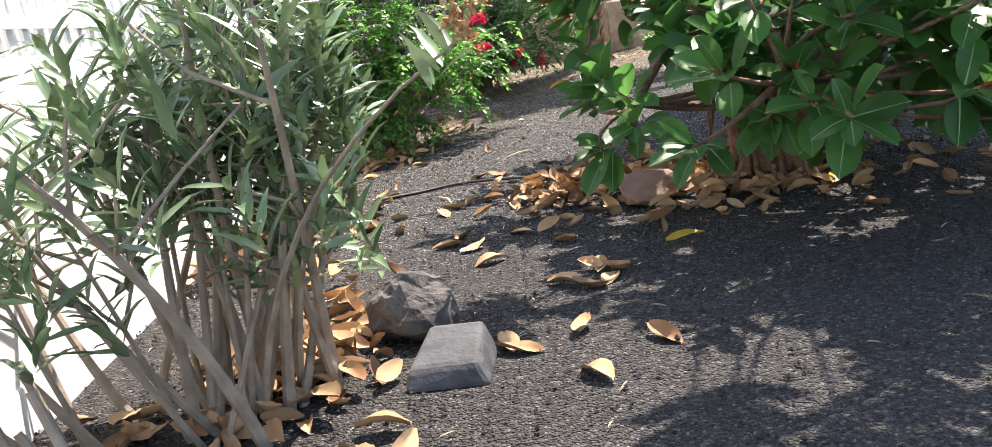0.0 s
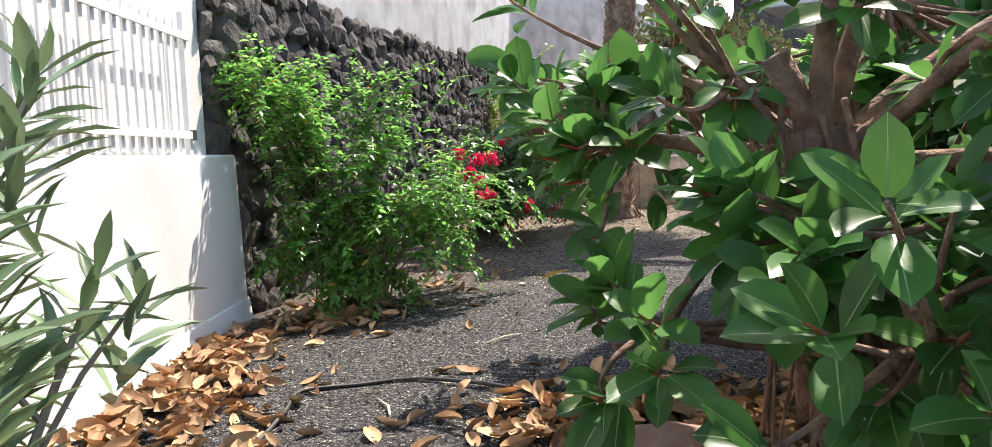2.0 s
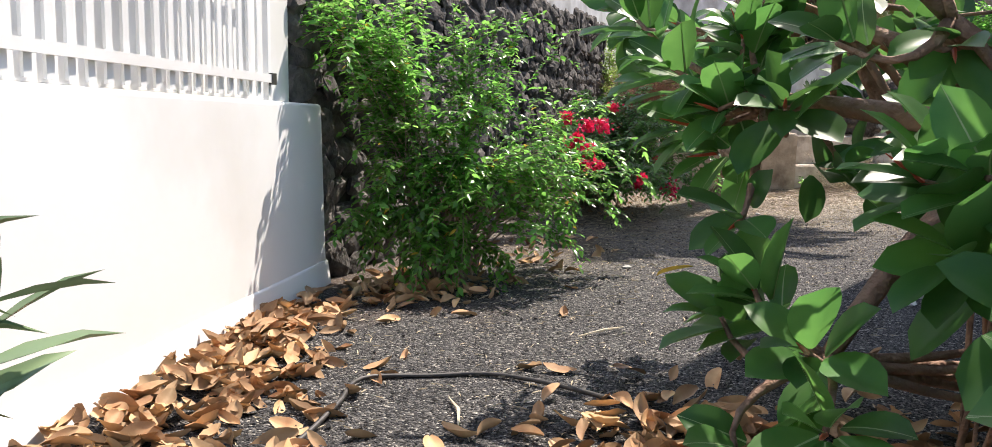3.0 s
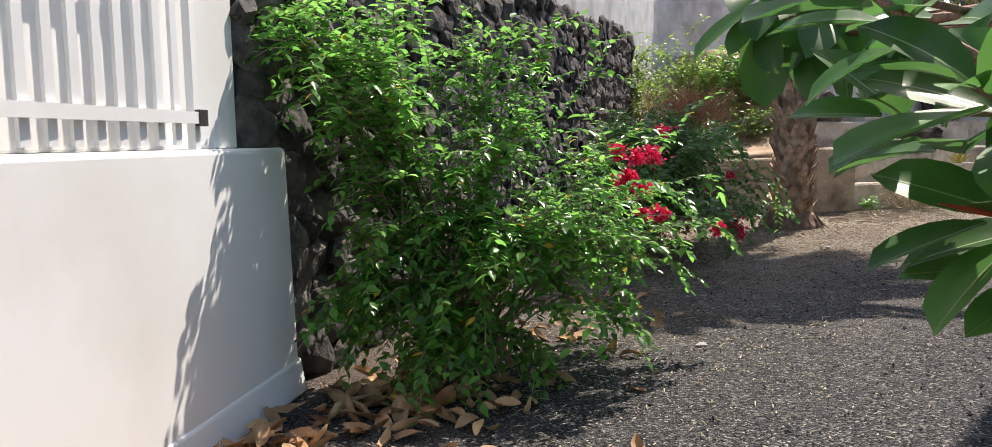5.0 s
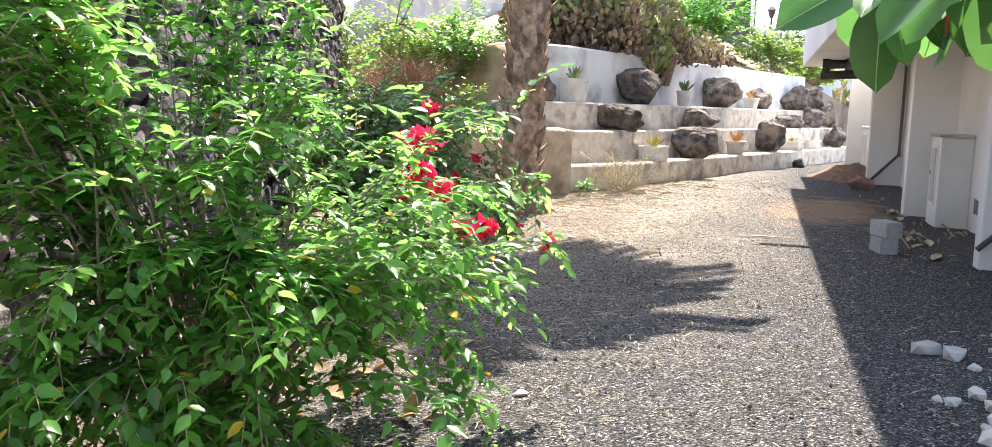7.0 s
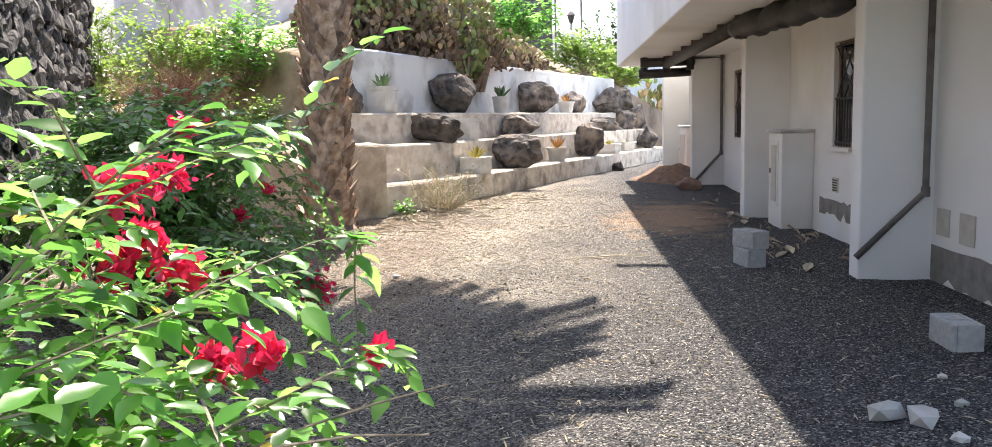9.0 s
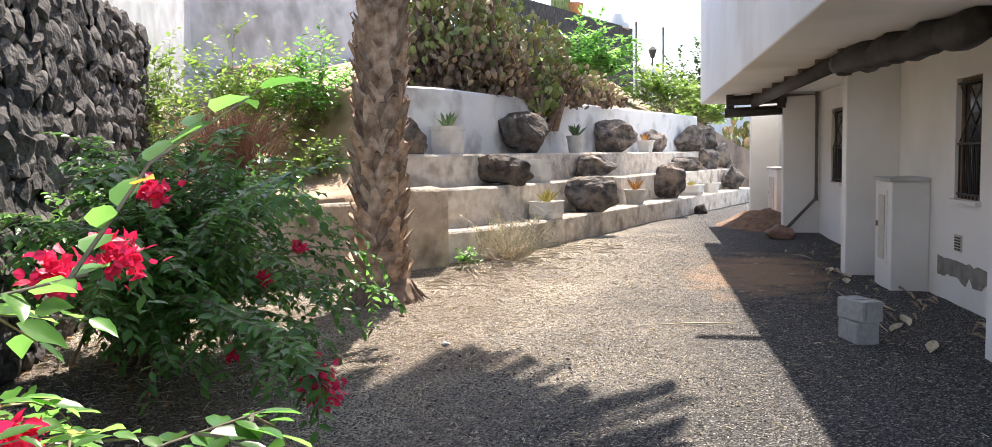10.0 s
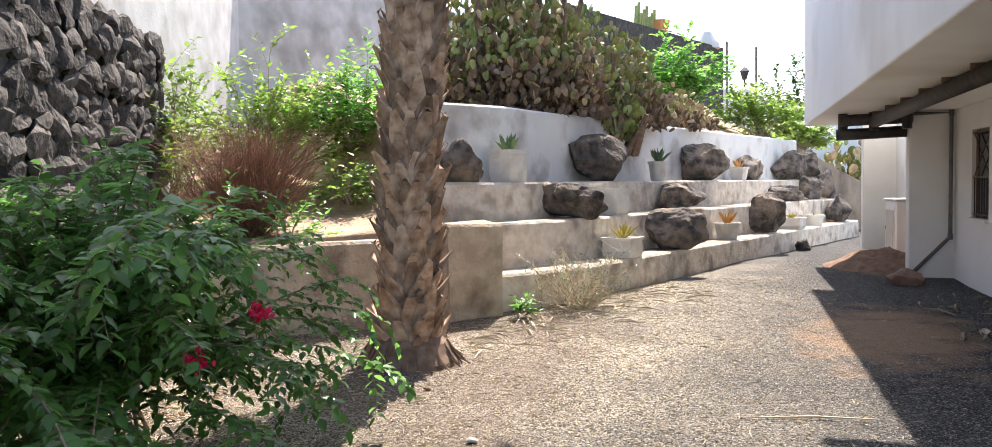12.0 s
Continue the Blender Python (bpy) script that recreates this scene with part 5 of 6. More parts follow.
# bare scraggly weed at the terrace foot
wd = root("dry_weed", 4.55, 10.6, gz(4.55, 10.6), "grey half-dry weed at the terrace foot", "bush")
mb, lp, la, lu = MB(), [], [], []
for _ in range(70):
    a = rr.uniform(0, 6.283)
    b = Vector((4.55 + rr.gauss(0, 0.05), 10.6 + rr.gauss(0, 0.05), 0.1))
    e = b + Vector((math.cos(a) * rr.uniform(0.2, 0.8), math.sin(a) * rr.uniform(0.1, 0.5), rr.uniform(0.1, 0.7)))
    mid = b.lerp(e, 0.5) + rv(rr, 0.09)
    mb.tube([b, mid, e], [0.007, 0.005, 0.003], 3, False)
    for _ in range(3):
        q = mid.lerp(e, rr.random())
        mb.tube([q, q + rv(rr, 0.1) + Vector((0, 0, 0.05))], [0.004, 0.002], 3, False)
    for _ in range(10):
        lp.append(tuple(mid.lerp(e, rr.random()) + rv(rr, 0.03))); la.append(tuple(rv(rr))); lu.append(tuple(rv(rr)))
under(mb.put("twig", M_STRAW), wd)
mb = MB()
mb.leaves(lp, la, lu, 0.03, 0.015)
tagged(under(mb.put("foliage", M_OLE), wd), kind="stuff")
shrub("weed", (3.75, 10.15, gz(3.75, 10.15)), [(3.75 + rr.gauss(0, .07), 10.15 + rr.gauss(0, .05), 0.12 + rr.uniform(0.05, 0.2)) for _ in range(8)], 9, M_BOUG, "small green weed beside the pier", "weed", twigs=5, tlen=(0.05, 0.12), lift=0.05, stem_r=0.004)

# ---- far walls and street lamp above the terraces ----
mb = MB()
strip(mb, Vector((8.0, 22.0, 0)), Vector((17.4, 32.2, 0)), 0.6, 2.0, 6.1, 6.85)
tagged(mb.put("wall_far", M_LAVAWALL), "distant dark stone boundary wall", "wall", kind="structure")
cap = root("wall_cap", 16.4, 31.5, 6.75, "white conical cap on the dark boundary wall", "finial")
mb = MB()
lathe(mb, [(0.5, 0), (0.45, 0.2), (0.18, 0.62), (0.01, 0.7)], 16, (16.4, 31.55, 6.7))
under(mb.put("cone", M_WHITE), cap)
fp = root("planter", 12.5, 27.2, 6.4, "orange planter with columnar cactus on the boundary wall", "planter")
mb = MB()
lathe(mb, [(0.3, 0), (0.38, 0.36), (0.38, 0.42), (0.01, 0.42)], 14, (12.6, 27.35, 6.42))
under(mb.put("pot", M_TERRA), fp)
for k in range(9):
    mb = MB()
    x, y = 12.5 - 0.13 * k, 27.25 - 0.1 * k
    mb.tube([(x, y, 6.38), (x + 0.03, y, 6.85 + 0.45 * ((k * 37) % 10) / 10)], [0.06, 0.045], 6)
    under(mb.put("cactus_column", M_CACT), fp)
sl_ = root("street_lamp", 20.7, 36.6, 0, "black street lantern on a white pillar", "street lamp")
mb = MB()
lathe(mb, [(0.4, 0), (0.4, 5.3), (0.3, 5.7), (0.08, 5.85)], 12, (20.7, 36.6, 0))
under(mb.put("pillar", M_WHITE), sl_)
mb = MB()
mb.tube([(20.7, 36.6, 5.8), (20.7, 36.6, 6.2)], 0.045, 8)
under(mb.put("pole", M_IRON), sl_)
mb = MB()
lathe(mb, [(0.1, 0), (0.2, 0.36), (0.24, 0.38), (0.1, 0.52), (0.01, 0.6)], 8, (20.7, 36.6, 6.2))
under(mb.put("lantern", M_IRON), sl_)
mb = MB()
strip(mb, Vector((18.2, 35.2, 0)), Vector((34, 46, 0)), 0.3, 0, 5.75, 5.2)
tagged(mb.put("wall_distant", M_WHITE), "distant white street wall", "wall", kind="structure")
for x, y in ((18.95, 34.9), (20.95, 36.0)):
    mb = MB()
    mb.tube([(x, y, 0), (x, y, 7.6)], 0.05, 6)
    tagged(mb.put("fence_post", M_PIPEG), "thin dark fence post against the sky", "post", "fence posts against the sky")

# ---- house details ----
def bpt(a, s, z):
    return BM @ Vector((a, s, z))


for a, wd_ in ((9.66, 0.62), (17.2, 1.05)):
    r = root("meter_box", *bpt(a, -3.6, 0.0), "white masonry meter cabinet built against the house", "meter box", "meter boxes by the house")
    mb = MB()
    bbox(mb, a, a + wd_, WS, -3.52, -0.02, 1.17)
    bevelled(under(mb.put("body", M_BLDG), r), 0.012, 2)
    mb = MB()
    bbox(mb, a - 0.03, a + wd_ + 0.03, WS, -3.49, 1.17, 1.21)
    bevelled(under(mb.put("cap", M_OLDWHITE), r), 0.008, 2)
    mb = MB()
    bbox(mb, a + 0.2, a + wd_ - 0.2, -3.52, -3.495, 0.32, 1.02)
    d = bevelled(under(mb.put("door", M_PLATE, label="beige cabinet door"), r), 0.008, 2)
    mb = MB()
    for x0, x1, z0, z1 in ((a + 0.15, a + 0.2, 0.27, 1.07), (a + wd_ - 0.2, a + wd_ - 0.15, 0.27, 1.07), (a + 0.2, a + wd_ - 0.2, 0.27, 0.32), (a + 0.2, a + wd_ - 0.2, 1.02, 1.07)):
        bbox(mb, x0, x1, -3.52, -3.507, z0, z1)
    under(mb.put("frame", M_BLDG), r)
    mb = MB()
    bbox(mb, a + wd_ - 0.12, a + wd_ - 0.05, -3.52, -3.512, 0.66, 0.72)
    under(mb.put("number_plate", M_IRON, label="small dark number plate"), r)


def pipe_thing(name, pts, rad, m_, label, category="pipe"):
    r = root(name, *pts[0], label, category)
    mb = MB()
    mb.tube(pts, rad, 10)
    under(mb.put("pipe_run", m_, smooth=True), r)
    for p in pts[1:-1]:
        mb = MB()
        mb.tube([Vector(p) + Vector((0, 0, -rad * 1.5)), Vector(p) + Vector((0, 0, rad * 1.5))], rad * 1.3, 10)
        under(mb.put("elbow", m_), r)
    return r


pipe_thing("drain_pipe", [bpt(15.05, -3.3, 2.46), bpt(15.06, WS + 0.07, 2.46), bpt(15.06, WS + 0.07, 0.72), bpt(15.1, -3.36, 0.2)], 0.028, M_PIPEG, "dark grey drain pipe on the white house wall")
pipe_thing("drain_pipe", [bpt(6.34, WS + 0.1, 2.5), bpt(6.34, WS + 0.1, 0.74), bpt(6.36, -3.27, 0.2)], 0.027, M_PIPEG, "dark grey drain pipe slanting down the fin")
sp = root("sewer_pipe", *bpt(12, -2.9, 2.35), "thick black pipes hung beneath the overhang", "pipe")
mb = MB()
mb.tube([bpt(15.2, -2.85, 2.37), bpt(12, -2.87, 2.39), bpt(9.2, -2.88, 2.40)], 0.085, 12)
under(mb.put("main_pipe", M_PIPE, smooth=True), sp)
mb = MB()
mb.tube([bpt(9.3 - 0.14 * k, -2.88 - 0.024 * k, 2.385 - 0.02 * math.sin(k * 1.3)) for k in range(19)], [0.1 + 0.035 * (k > 1) + 0.03 * math.sin(k * 2.3) * math.sin(k * 0.7 + 1) for k in range(19)], 12)
under(mb.put("wrapped_pipe", M_PIPE, smooth=True), sp)
mb = MB()
mb.tube([bpt(15.35, -2.36, 2.20), bpt(15.3, -3.3, 2.23)], 0.085, 10)
under(mb.put("cross_pipe", M_PIPE, smooth=True), sp)
mb = MB()
mb.tube([bpt(15.2, -2.38, 2.40), bpt(15.15, -3.35, 2.42)], 0.085, 10)
under(mb.put("cross_pipe", M_PIPE, smooth=True), sp)
for a, s in ((15.34, -2.45), (15.2, -2.85), (15.0, -3.25), (9.1, -2.9), (8.55, -3.0), (8.05, -3.08)):
    mb = MB()
    mb.tube([bpt(a, s, 2.25), bpt(a, s, 2.515)], 0.07, 10)
    under(mb.put("riser", M_PIPE), sp)
for a in (10, 11, 12, 13, 14, 15):
    mb = MB()
    bbox(mb, a, a + 0.03, -2.94, -2.80, 2.44, 2.512)
    under(mb.put("hanger", M_WOOD, label="rusty pipe hanger"), sp)
for a, z, s in ((6.22, 0.5, 0.22), (5.82, 0.49, 0.24), (13.05, 0.55, 0.22)):
    mb = MB()
    bbox(mb, a - s / 2, a + s / 2, WS, WS + 0.012, z - s / 2, z + s / 2)
    bevelled(tagged(mb.put("cover_plate", M_PLATE), "square beige cover plate on the house wall", "cover plate", "cover plates on the house wall"), 0.004, 1)
vent = root("vent_grille", *bpt(8.85, WS, 0.6), "small square wall vent with slats", "vent")
mb = MB()
bbox(mb, 8.76, 8.94, WS, WS + 0.01, 0.52, 0.68)
under(mb.put("frame", M_PLATE), vent)
for k in range(5):
    mb = MB()
    bbox(mb, 8.78, 8.92, WS + 0.01, WS + 0.018, 0.535 + 0.028 * k, 0.547 + 0.028 * k)
    under(mb.put("slat", M_IRON), vent)
for a0, a1, z0, z1 in ((8.1, 9.4, 0.24, 0.42), (11.3, 12.9, 0.0, 0.3), (4.2, 6.42, 0.0, 0.3)):
    n = 14
    top = [(a0 + (a1 - a0) * i / n, z1 + 0.03 * noise.noise(Vector((i * 0.9, a0, 0)))) for i in range(n + 1)]
    bot = [(a0 + (a1 - a0) * i / n, z0 + 0.12 * noise.noise(Vector((i * 0.7, a0, 3)))) for i in range(n + 1)]
    mb = MB()
    vs = [tuple(bpt(a, WS + 0.006, z)) for a, z in top + bot] + [tuple(bpt(a, WS - 0.002, z)) for a, z in top + bot]
    m_ = n + 1
    fs = [(i, i + 1, m_ + i + 1, m_ + i) for i in range(n)]
    fs += [(2 * m_ + i, 2 * m_ + i + 1, i + 1, i) for i in range(n)] + [(m_ + i, m_ + i + 1, 3 * m_ + i + 1, 3 * m_ + i) for i in range(n)]
    mb.add(vs, fs)
    tagged(mb.put("plaster_patch", M_RAW), "grey patch of bare render at the wall foot", "wall patch", kind="structure")


def hollow_block(x, y, z, turn, label):
    r = root("concrete_block", x, y, z, label, "concrete block", "concrete blocks beside the house")
    r.rotation_euler[2] = radians(turn)
    L_, W_, H_, t = 0.32, 0.18, 0.165, 0.028
    for lo, hi in [((-L_ / 2, -W_ / 2, 0), (L_ / 2, -W_ / 2 + t, H_)), ((-L_ / 2, W_ / 2 - t, 0), (L_ / 2, W_ / 2, H_))]:
        mb = MB()
        mb.box(lo, hi)
        bevelled(mb.put("side_wall", M_BLOCK, r), 0.009, 2)
    for xx in (-L_ / 2, -t / 2, L_ / 2 - t):
        mb = MB()
        mb.box((xx, -W_ / 2 + t, 0.001), (xx + t, W_ / 2 - t, H_ - 0.001))
        mb.put("web", M_BLOCK, r)
    for xx in (-L_ / 2 + t, t / 2):
        mb = MB()
        mb.box((xx, -W_ / 2 + t, H_ - 0.03), (xx + L_ / 2 - 1.5 * t, W_ / 2 - t, H_ - 0.006))
        mb.put("top_web", M_BLOCK, r)
    return r


hollow_block(5.61, 5.19, 0.0, 75, "grey hollow concrete block, lower one of a pair")
hollow_block(5.63, 5.2, 0.167, 86, "grey hollow concrete block stacked on another")
hollow_block(4.82, 2.42, 0.0, 62, "grey hollow concrete block on dark gravel")
RUB = [(3.52, 1.75, 0.13), (3.62, 1.63, 0.12), (3.56, 1.41, 0.06), (3.93, 1.69, 0.05), (3.89, 1.42, 0.05), (4.21, 2.02, 0.04), (3.01, 1.00, 0.04), (3.05, 0.94, 0.07), (3.24, 1.00, 0.09), (3.18, 0.79, 0.10), (3.08, 0.67, 0.08), (2.95, 0.59, 0.06), (3.08, 0.60, 0.07), (2.89, 0.44, 0.10), (3.33, 0.79, 0.08), (3.29, 0.66, 0.09), (3.12, 0.46, 0.10), (3.45, 0.70, 0.08)]
for k, (x, y, s) in enumerate(RUB):
    ob = new("rubble_piece", rock_mesh("rubble_piece", 300 + k, (s * 0.95, s * 0.62, s * 0.55), M_RUBBLE, 1, 0.38))
    ob.matrix_world = Matrix.Translation((x, y, gz(x, y) + s * 0.22)) @ pose(0, 0, 0, 0, 0, k * 53)
    tagged(ob, "broken piece of pale plaster rubble on gravel", "rubble", "rubble pieces beside the house")
# earth heap and pink stone by the house
mb = MB()
vs, fs, n = [], [], 24
for j in range(9):
    for i in range(n):
        a = 2 * math.pi * i / n
        r_ = 1.1 * j / 8
        x, y = bpt(16.3, -3.2, 0).x + r_ * math.cos(a) * 0.75, bpt(16.3, -3.2, 0).y + r_ * math.sin(a) * 1.2
        vs.append((x, y, gz(x, y) - 0.03 + 0.36 * (1 - (j / 8) ** 1.3) + (0.12 * noise.noise(Vector((x * 5, y * 5, 1))) + 0.06 * noise.noise(Vector((x * 13, y * 13, 4)))) * (1 - j / 8)))
for j in range(8):
    for i in range(n):
        fs.append((j * n + i, j * n + (i + 1) % n, (j + 1) * n + (i + 1) % n, (j + 1) * n + i))
mb.add(vs, fs)
tagged(mb.put("earth_mound", M_DIRT), "heap of reddish-brown earth and dry leaves beside the house", "earth heap")
ob = new("stone", rock_mesh("stone", 320, (0.26, 0.22, 0.16), M_PINK, 3, 0.15))
ob.location = bpt(14.5, -3.15, 0.16)
tagged(ob, "rounded pinkish stone beside the drain pipe", "stone")

# ---- small stones by the oleander ----
ob = new("stone", rock_mesh("stone", 330, (0.22, 0.18, 0.19), M_LAVAWALL, 4, 0.3))
ob.location = (0.47, -5.0, 0.07)
tagged(ob, "rough black lava stone half sunk in gravel", "stone")
slab = MB()
slab.add([(-0.16, -0.15, 0), (0.15, -0.17, 0), (0.17, 0.13, 0), (-0.10, 0.16, 0), (-0.14, -0.10, 0.07), (0.11, -0.12, 0.075), (0.13, 0.11, 0.14), (-0.07, 0.13, 0.14)],
         [(3, 2, 1, 0), (4, 5, 6, 7), (0, 1, 5, 4), (1, 2, 6, 5), (2, 3, 7, 6), (3, 0, 4, 7)])
ob = slab.put("stone_slab", M_GREYST)
ob.location = (0.60, -5.42, 0.0)
bevelled(ob, 0.02, 2)
tagged(ob, "flat grey broken stone slab lying on gravel", "stone")
ob = new("stone", rock_mesh("stone", 331, (0.2, 0.16, 0.12), M_PINK, 3, 0.2))
ob.location = (1.62, -3.35, 0.07)
tagged(ob, "brownish stone under the rubber tree", "stone")



# ---- dry leaves, hose, chips and pebbles on the ground ----
def dry_leaf_mesh(name, seed, ln, w):
    rr = random.Random(seed)
    fold, curl, twist = rr.uniform(0.2, 0.95), rr.uniform(-0.35, 0.55), rr.uniform(-0.5, 0.5)
    bm = bmesh.new()
    rows = []
    for i in range(7):
        u = i / 6
        hw = w * 0.5 * max(0.06, math.sin(math.pi * (u * 0.92 + 0.05)) ** 0.8)
        zc = curl * ln * (u - 0.5) ** 2 * 1.6
        tw = twist * (u - 0.5) * 2
        row = []
        for s in (-1, -0.5, 0, 0.5, 1):
            yy, zz = s * hw * (1 - 0.25 * fold), abs(s) ** 1.3 * hw * fold + rr.uniform(-0.004, 0.004)
            row.append(bm.verts.new((u * ln - ln / 2, yy * math.cos(tw) - zz * math.sin(tw), zc + yy * math.sin(tw) + zz * math.cos(tw))))
        rows.append(row)
    for a, b in zip(rows[:-1], rows[1:]):
        for k in range(4):
            bm.faces.new((a[k], a[k + 1], b[k + 1], b[k]))
    lo = min(v.co.z for v in bm.verts)
    for v in bm.verts:
        v.co.z -= lo
    me = bpy.data.meshes.new(name)
    bm.to_mesh(me)
    bm.free()
    me.polygons.foreach_set("use_smooth", [True] * len(me.polygons))
    me.materials.append(M_DRY)
    return me


DL = [dry_leaf_mesh("dry_leaf", 500 + k, 0.155 + 0.012 * (k % 4), 0.085 + 0.006 * (k % 3)) for k in range(10)]
DV = [np.array([v.co[:] for v in m.vertices]) for m in DL]
DF = [[tuple(p.vertices) for p in m.polygons] for m in DL]
rr = random.Random(91)


def leaf_pose(x, y, lift=0.0, tilt=0.25, s=1.0):
    return Matrix.Translation((x, y, gz(x, y) + 0.004 + lift)) @ Euler((rr.gauss(0, tilt), rr.gauss(0, tilt), rr.uniform(0, 6.28))).to_matrix().to_4x4() @ Matrix.Scale(s, 4)


SINGLE = [(1.08, -5.2), (1.36, -5.38), (1.1, -5.63), (0.86, -3.6), (0.52, -3.52), (0.6, -3.8), (0.45, -3.7), (0.84, -5.33), (0.8, -5.25), (1.15, -4.7), (1.3, -4.5), (1.22, -4.42), (1.05, -4.6), (1.25, -4.62), (0.55, -1.8), (0.7, -1.82),
          (-0.03, -0.75), (-0.45, -1.0), (0.36, -2.9), (0.42, -2.75), (0.95, -3.3), (1.1, -3.9), (0.7, -4.1), (0.02, -5.55)]
for k, (x, y) in enumerate(SINGLE):
    o = new("dry_leaf", DL[k % 10])
    o.matrix_world = leaf_pose(x, y, 0, 0.12)
    tagged(o, "curled tan dry leaf lying on black gravel", "dry leaf", "dry leaves on the gravel")
for x, y, m_, lab in ((2.62, -3.6, M_YELLOW, "fallen yellow leaf among brown litter"), (1.66, -4.25, M_YELLOW, "fallen yellow leaf on dark gravel")):
    me = DL[3].copy()
    me.materials.clear()
    me.materials.append(m_)
    o = new("yellow_leaf", me)
    o.matrix_world = leaf_pose(x, y, 0.03, 0.1)
    tagged(o, lab, "fallen leaf")


def litter(name, spots, label, smin=0.6, smax=1.1):
    mb = MB()
    for x, y, h in spots:
        k = rr.randrange(10)
        A = np.array(leaf_pose(x, y, h, 0.4, rr.uniform(smin, smax)))
        mb.add(DV[k] @ A[:3, :3].T + A[:3, 3], DF[k])
    ob = mb.put(name, M_DRYS, smooth=True)
    return tagged(ob, label, "leaf litter", kind="stuff")


sp_ = []
for _ in range(520):                      # along the white wall
    y = rr.uniform(-3.9, -0.75)
    w = 0.30 + 0.5 * ss(-1.0, -2.4, y)
    d = abs(rr.gauss(0, 0.5)) * w
    sp_.append((WX(y) + 0.07 + d, y + rr.gauss(0, 0.1), max(0, 0.10 - 0.16 * d) * rr.random()))
litter("leaf_litter", sp_, "heap of tan dry leaves along the white wall")
sp_ = []
for _ in range(560):                      # under the rubber tree
    a, r_ = rr.uniform(0, 6.283), abs(rr.gauss(0, 0.75))
    x, y = 2.15 + r_ * math.cos(a) * 0.95, -3.0 + r_ * math.sin(a) * 0.85
    if x > 0.75 and not (x > 1.4 and y < -4.4):
        sp_.append((x, y, 0.05 * rr.random()))
sp_ += [(rr.gauss(1.25, 0.28), rr.gauss(-2.75, 0.3), 0.04 * rr.random()) for _ in range(130)]
litter("leaf_litter", sp_, "brown leaf litter under the rubber tree")
sp_ = [(rr.gauss(0.0, 0.16), rr.gauss(-5.0, 0.32), 0.08 * rr.random()) for _ in range(120)] + [(rr.gauss(-0.2, 0.3), rr.gauss(-5.7, 0.25), 0.03 * rr.random()) for _ in range(60)]
litter("leaf_litter", sp_, "brown dry leaves gathered at the oleander foot")
sp_ = [(rr.gauss(-0.6, 0.28), rr.gauss(-0.15, 0.25), 0.05 * rr.random()) for _ in range(120)] + [(rr.gauss(-0.2, 0.5), rr.gauss(1.5, 0.9), 0.0) for _ in range(70)]
litter("leaf_litter", [p for p in sp_ if p[0] > -1.15 or p[1] > 0.1], "brown leaves under the bougainvillea")
sp_ = [(rr.gauss(0.4, 0.6), rr.gauss(7.2, 0.9), 0.0) for _ in range(160)]
litter("leaf_litter", sp_, "small yellow-brown leaves under the dark bush", 0.25, 0.5)

hose = [(1.25, -2.55), (0.95, -2.25), (0.45, -1.98), (0.1, -2.05), (-0.17, -2.22), (-0.14, -2.6), (-0.16, -3.1), (-0.35, -3.6), (-0.5, -4.3)]
mb = MB()
hp = [Vector((x, y, gz(x, y) + 0.02 + 0.012 * math.sin(i * 1.7))) for i, (x, y) in enumerate(hose)]
fine = []
for i in range(len(hp) - 1):
    p0, p1, p2, p3 = hp[max(0, i - 1)], hp[i], hp[i + 1], hp[min(len(hp) - 1, i + 2)]
    for k in range(6):
        t = k / 6
        fine.append(0.5 * ((2 * p1) + (p2 - p0) * t + (2 * p0 - 5 * p1 + 4 * p2 - p3) * t * t + (3 * p1 - p0 - 3 * p2 + p3) * t ** 3))
mb.tube(fine, 0.011, 8)
tagged(mb.put("irrigation_hose", M_HOSE, smooth=True), "thin black irrigation hose lying on gravel", "hose")
ball = rock_mesh("ball", 900, (0.026, 0.026, 0.026), mat("green_plastic", (0.06, 0.42, 0.05), (0.08, 0.5, 0.07), 30, 0.4, 0, 1), 3, 0.02)
ob = new("small_ball", ball)
ob.location = (-0.143, 1.84, gz(-0.143, 1.84) + 0.026)
tagged(ob, "small bright green ball lying under the bush", "ball")
for k, (x, y) in enumerate(((0.905, 1.245), (2.52, 6.3))):
    ob = new("pebble", rock_mesh("pebble", 910 + k, (0.04, 0.028, 0.022), M_RUBBLE, 2, 0.2))
    ob.location = (x, y, gz(x, y) + 0.015)
    tagged(ob, "small pale pebble lying on dark gravel", "pebble", "pebbles on the gravel")
for x, y, dx, dy in ((0.85, -1.0, 0.12, 0.14), (0.34, -2.5, -0.06, 0.16), (6.5, 6.2, 0.5, 0.9), (4.7, 6.2, -0.4, 0.13)):
    mb = MB()
    z = gz(x, y) + 0.012
    mb.tube([(x - dx, y - dy, z), (x + 0.02, y, z + 0.012), (x + dx, y + dy, z)], [0.004, 0.008, 0.003], 5)
    tagged(mb.put("stick", M_STRAW), "pale dry stick lying on gravel", "stick", "sticks on the gravel")
mb = MB()                                  # palm fibre debris along the house
for _ in range(45):
    a, s = rr.uniform(7.2, 13.5), rr.uniform(-3.75, -2.9)
    p = bpt(a, s, 0)
    an = rr.gauss(1.05, 0.35)
    l_ = rr.uniform(0.06, 0.3)
    z = gz(p.x, p.y) + 0.02
    mb.tube([(p.x - l_ * math.cos(an), p.y - l_ * math.sin(an), z), (p.x, p.y, z + 0.025), (p.x + l_ * math.cos(an), p.y + l_ * math.sin(an), z)], [0.004, 0.016, 0.003], 4)
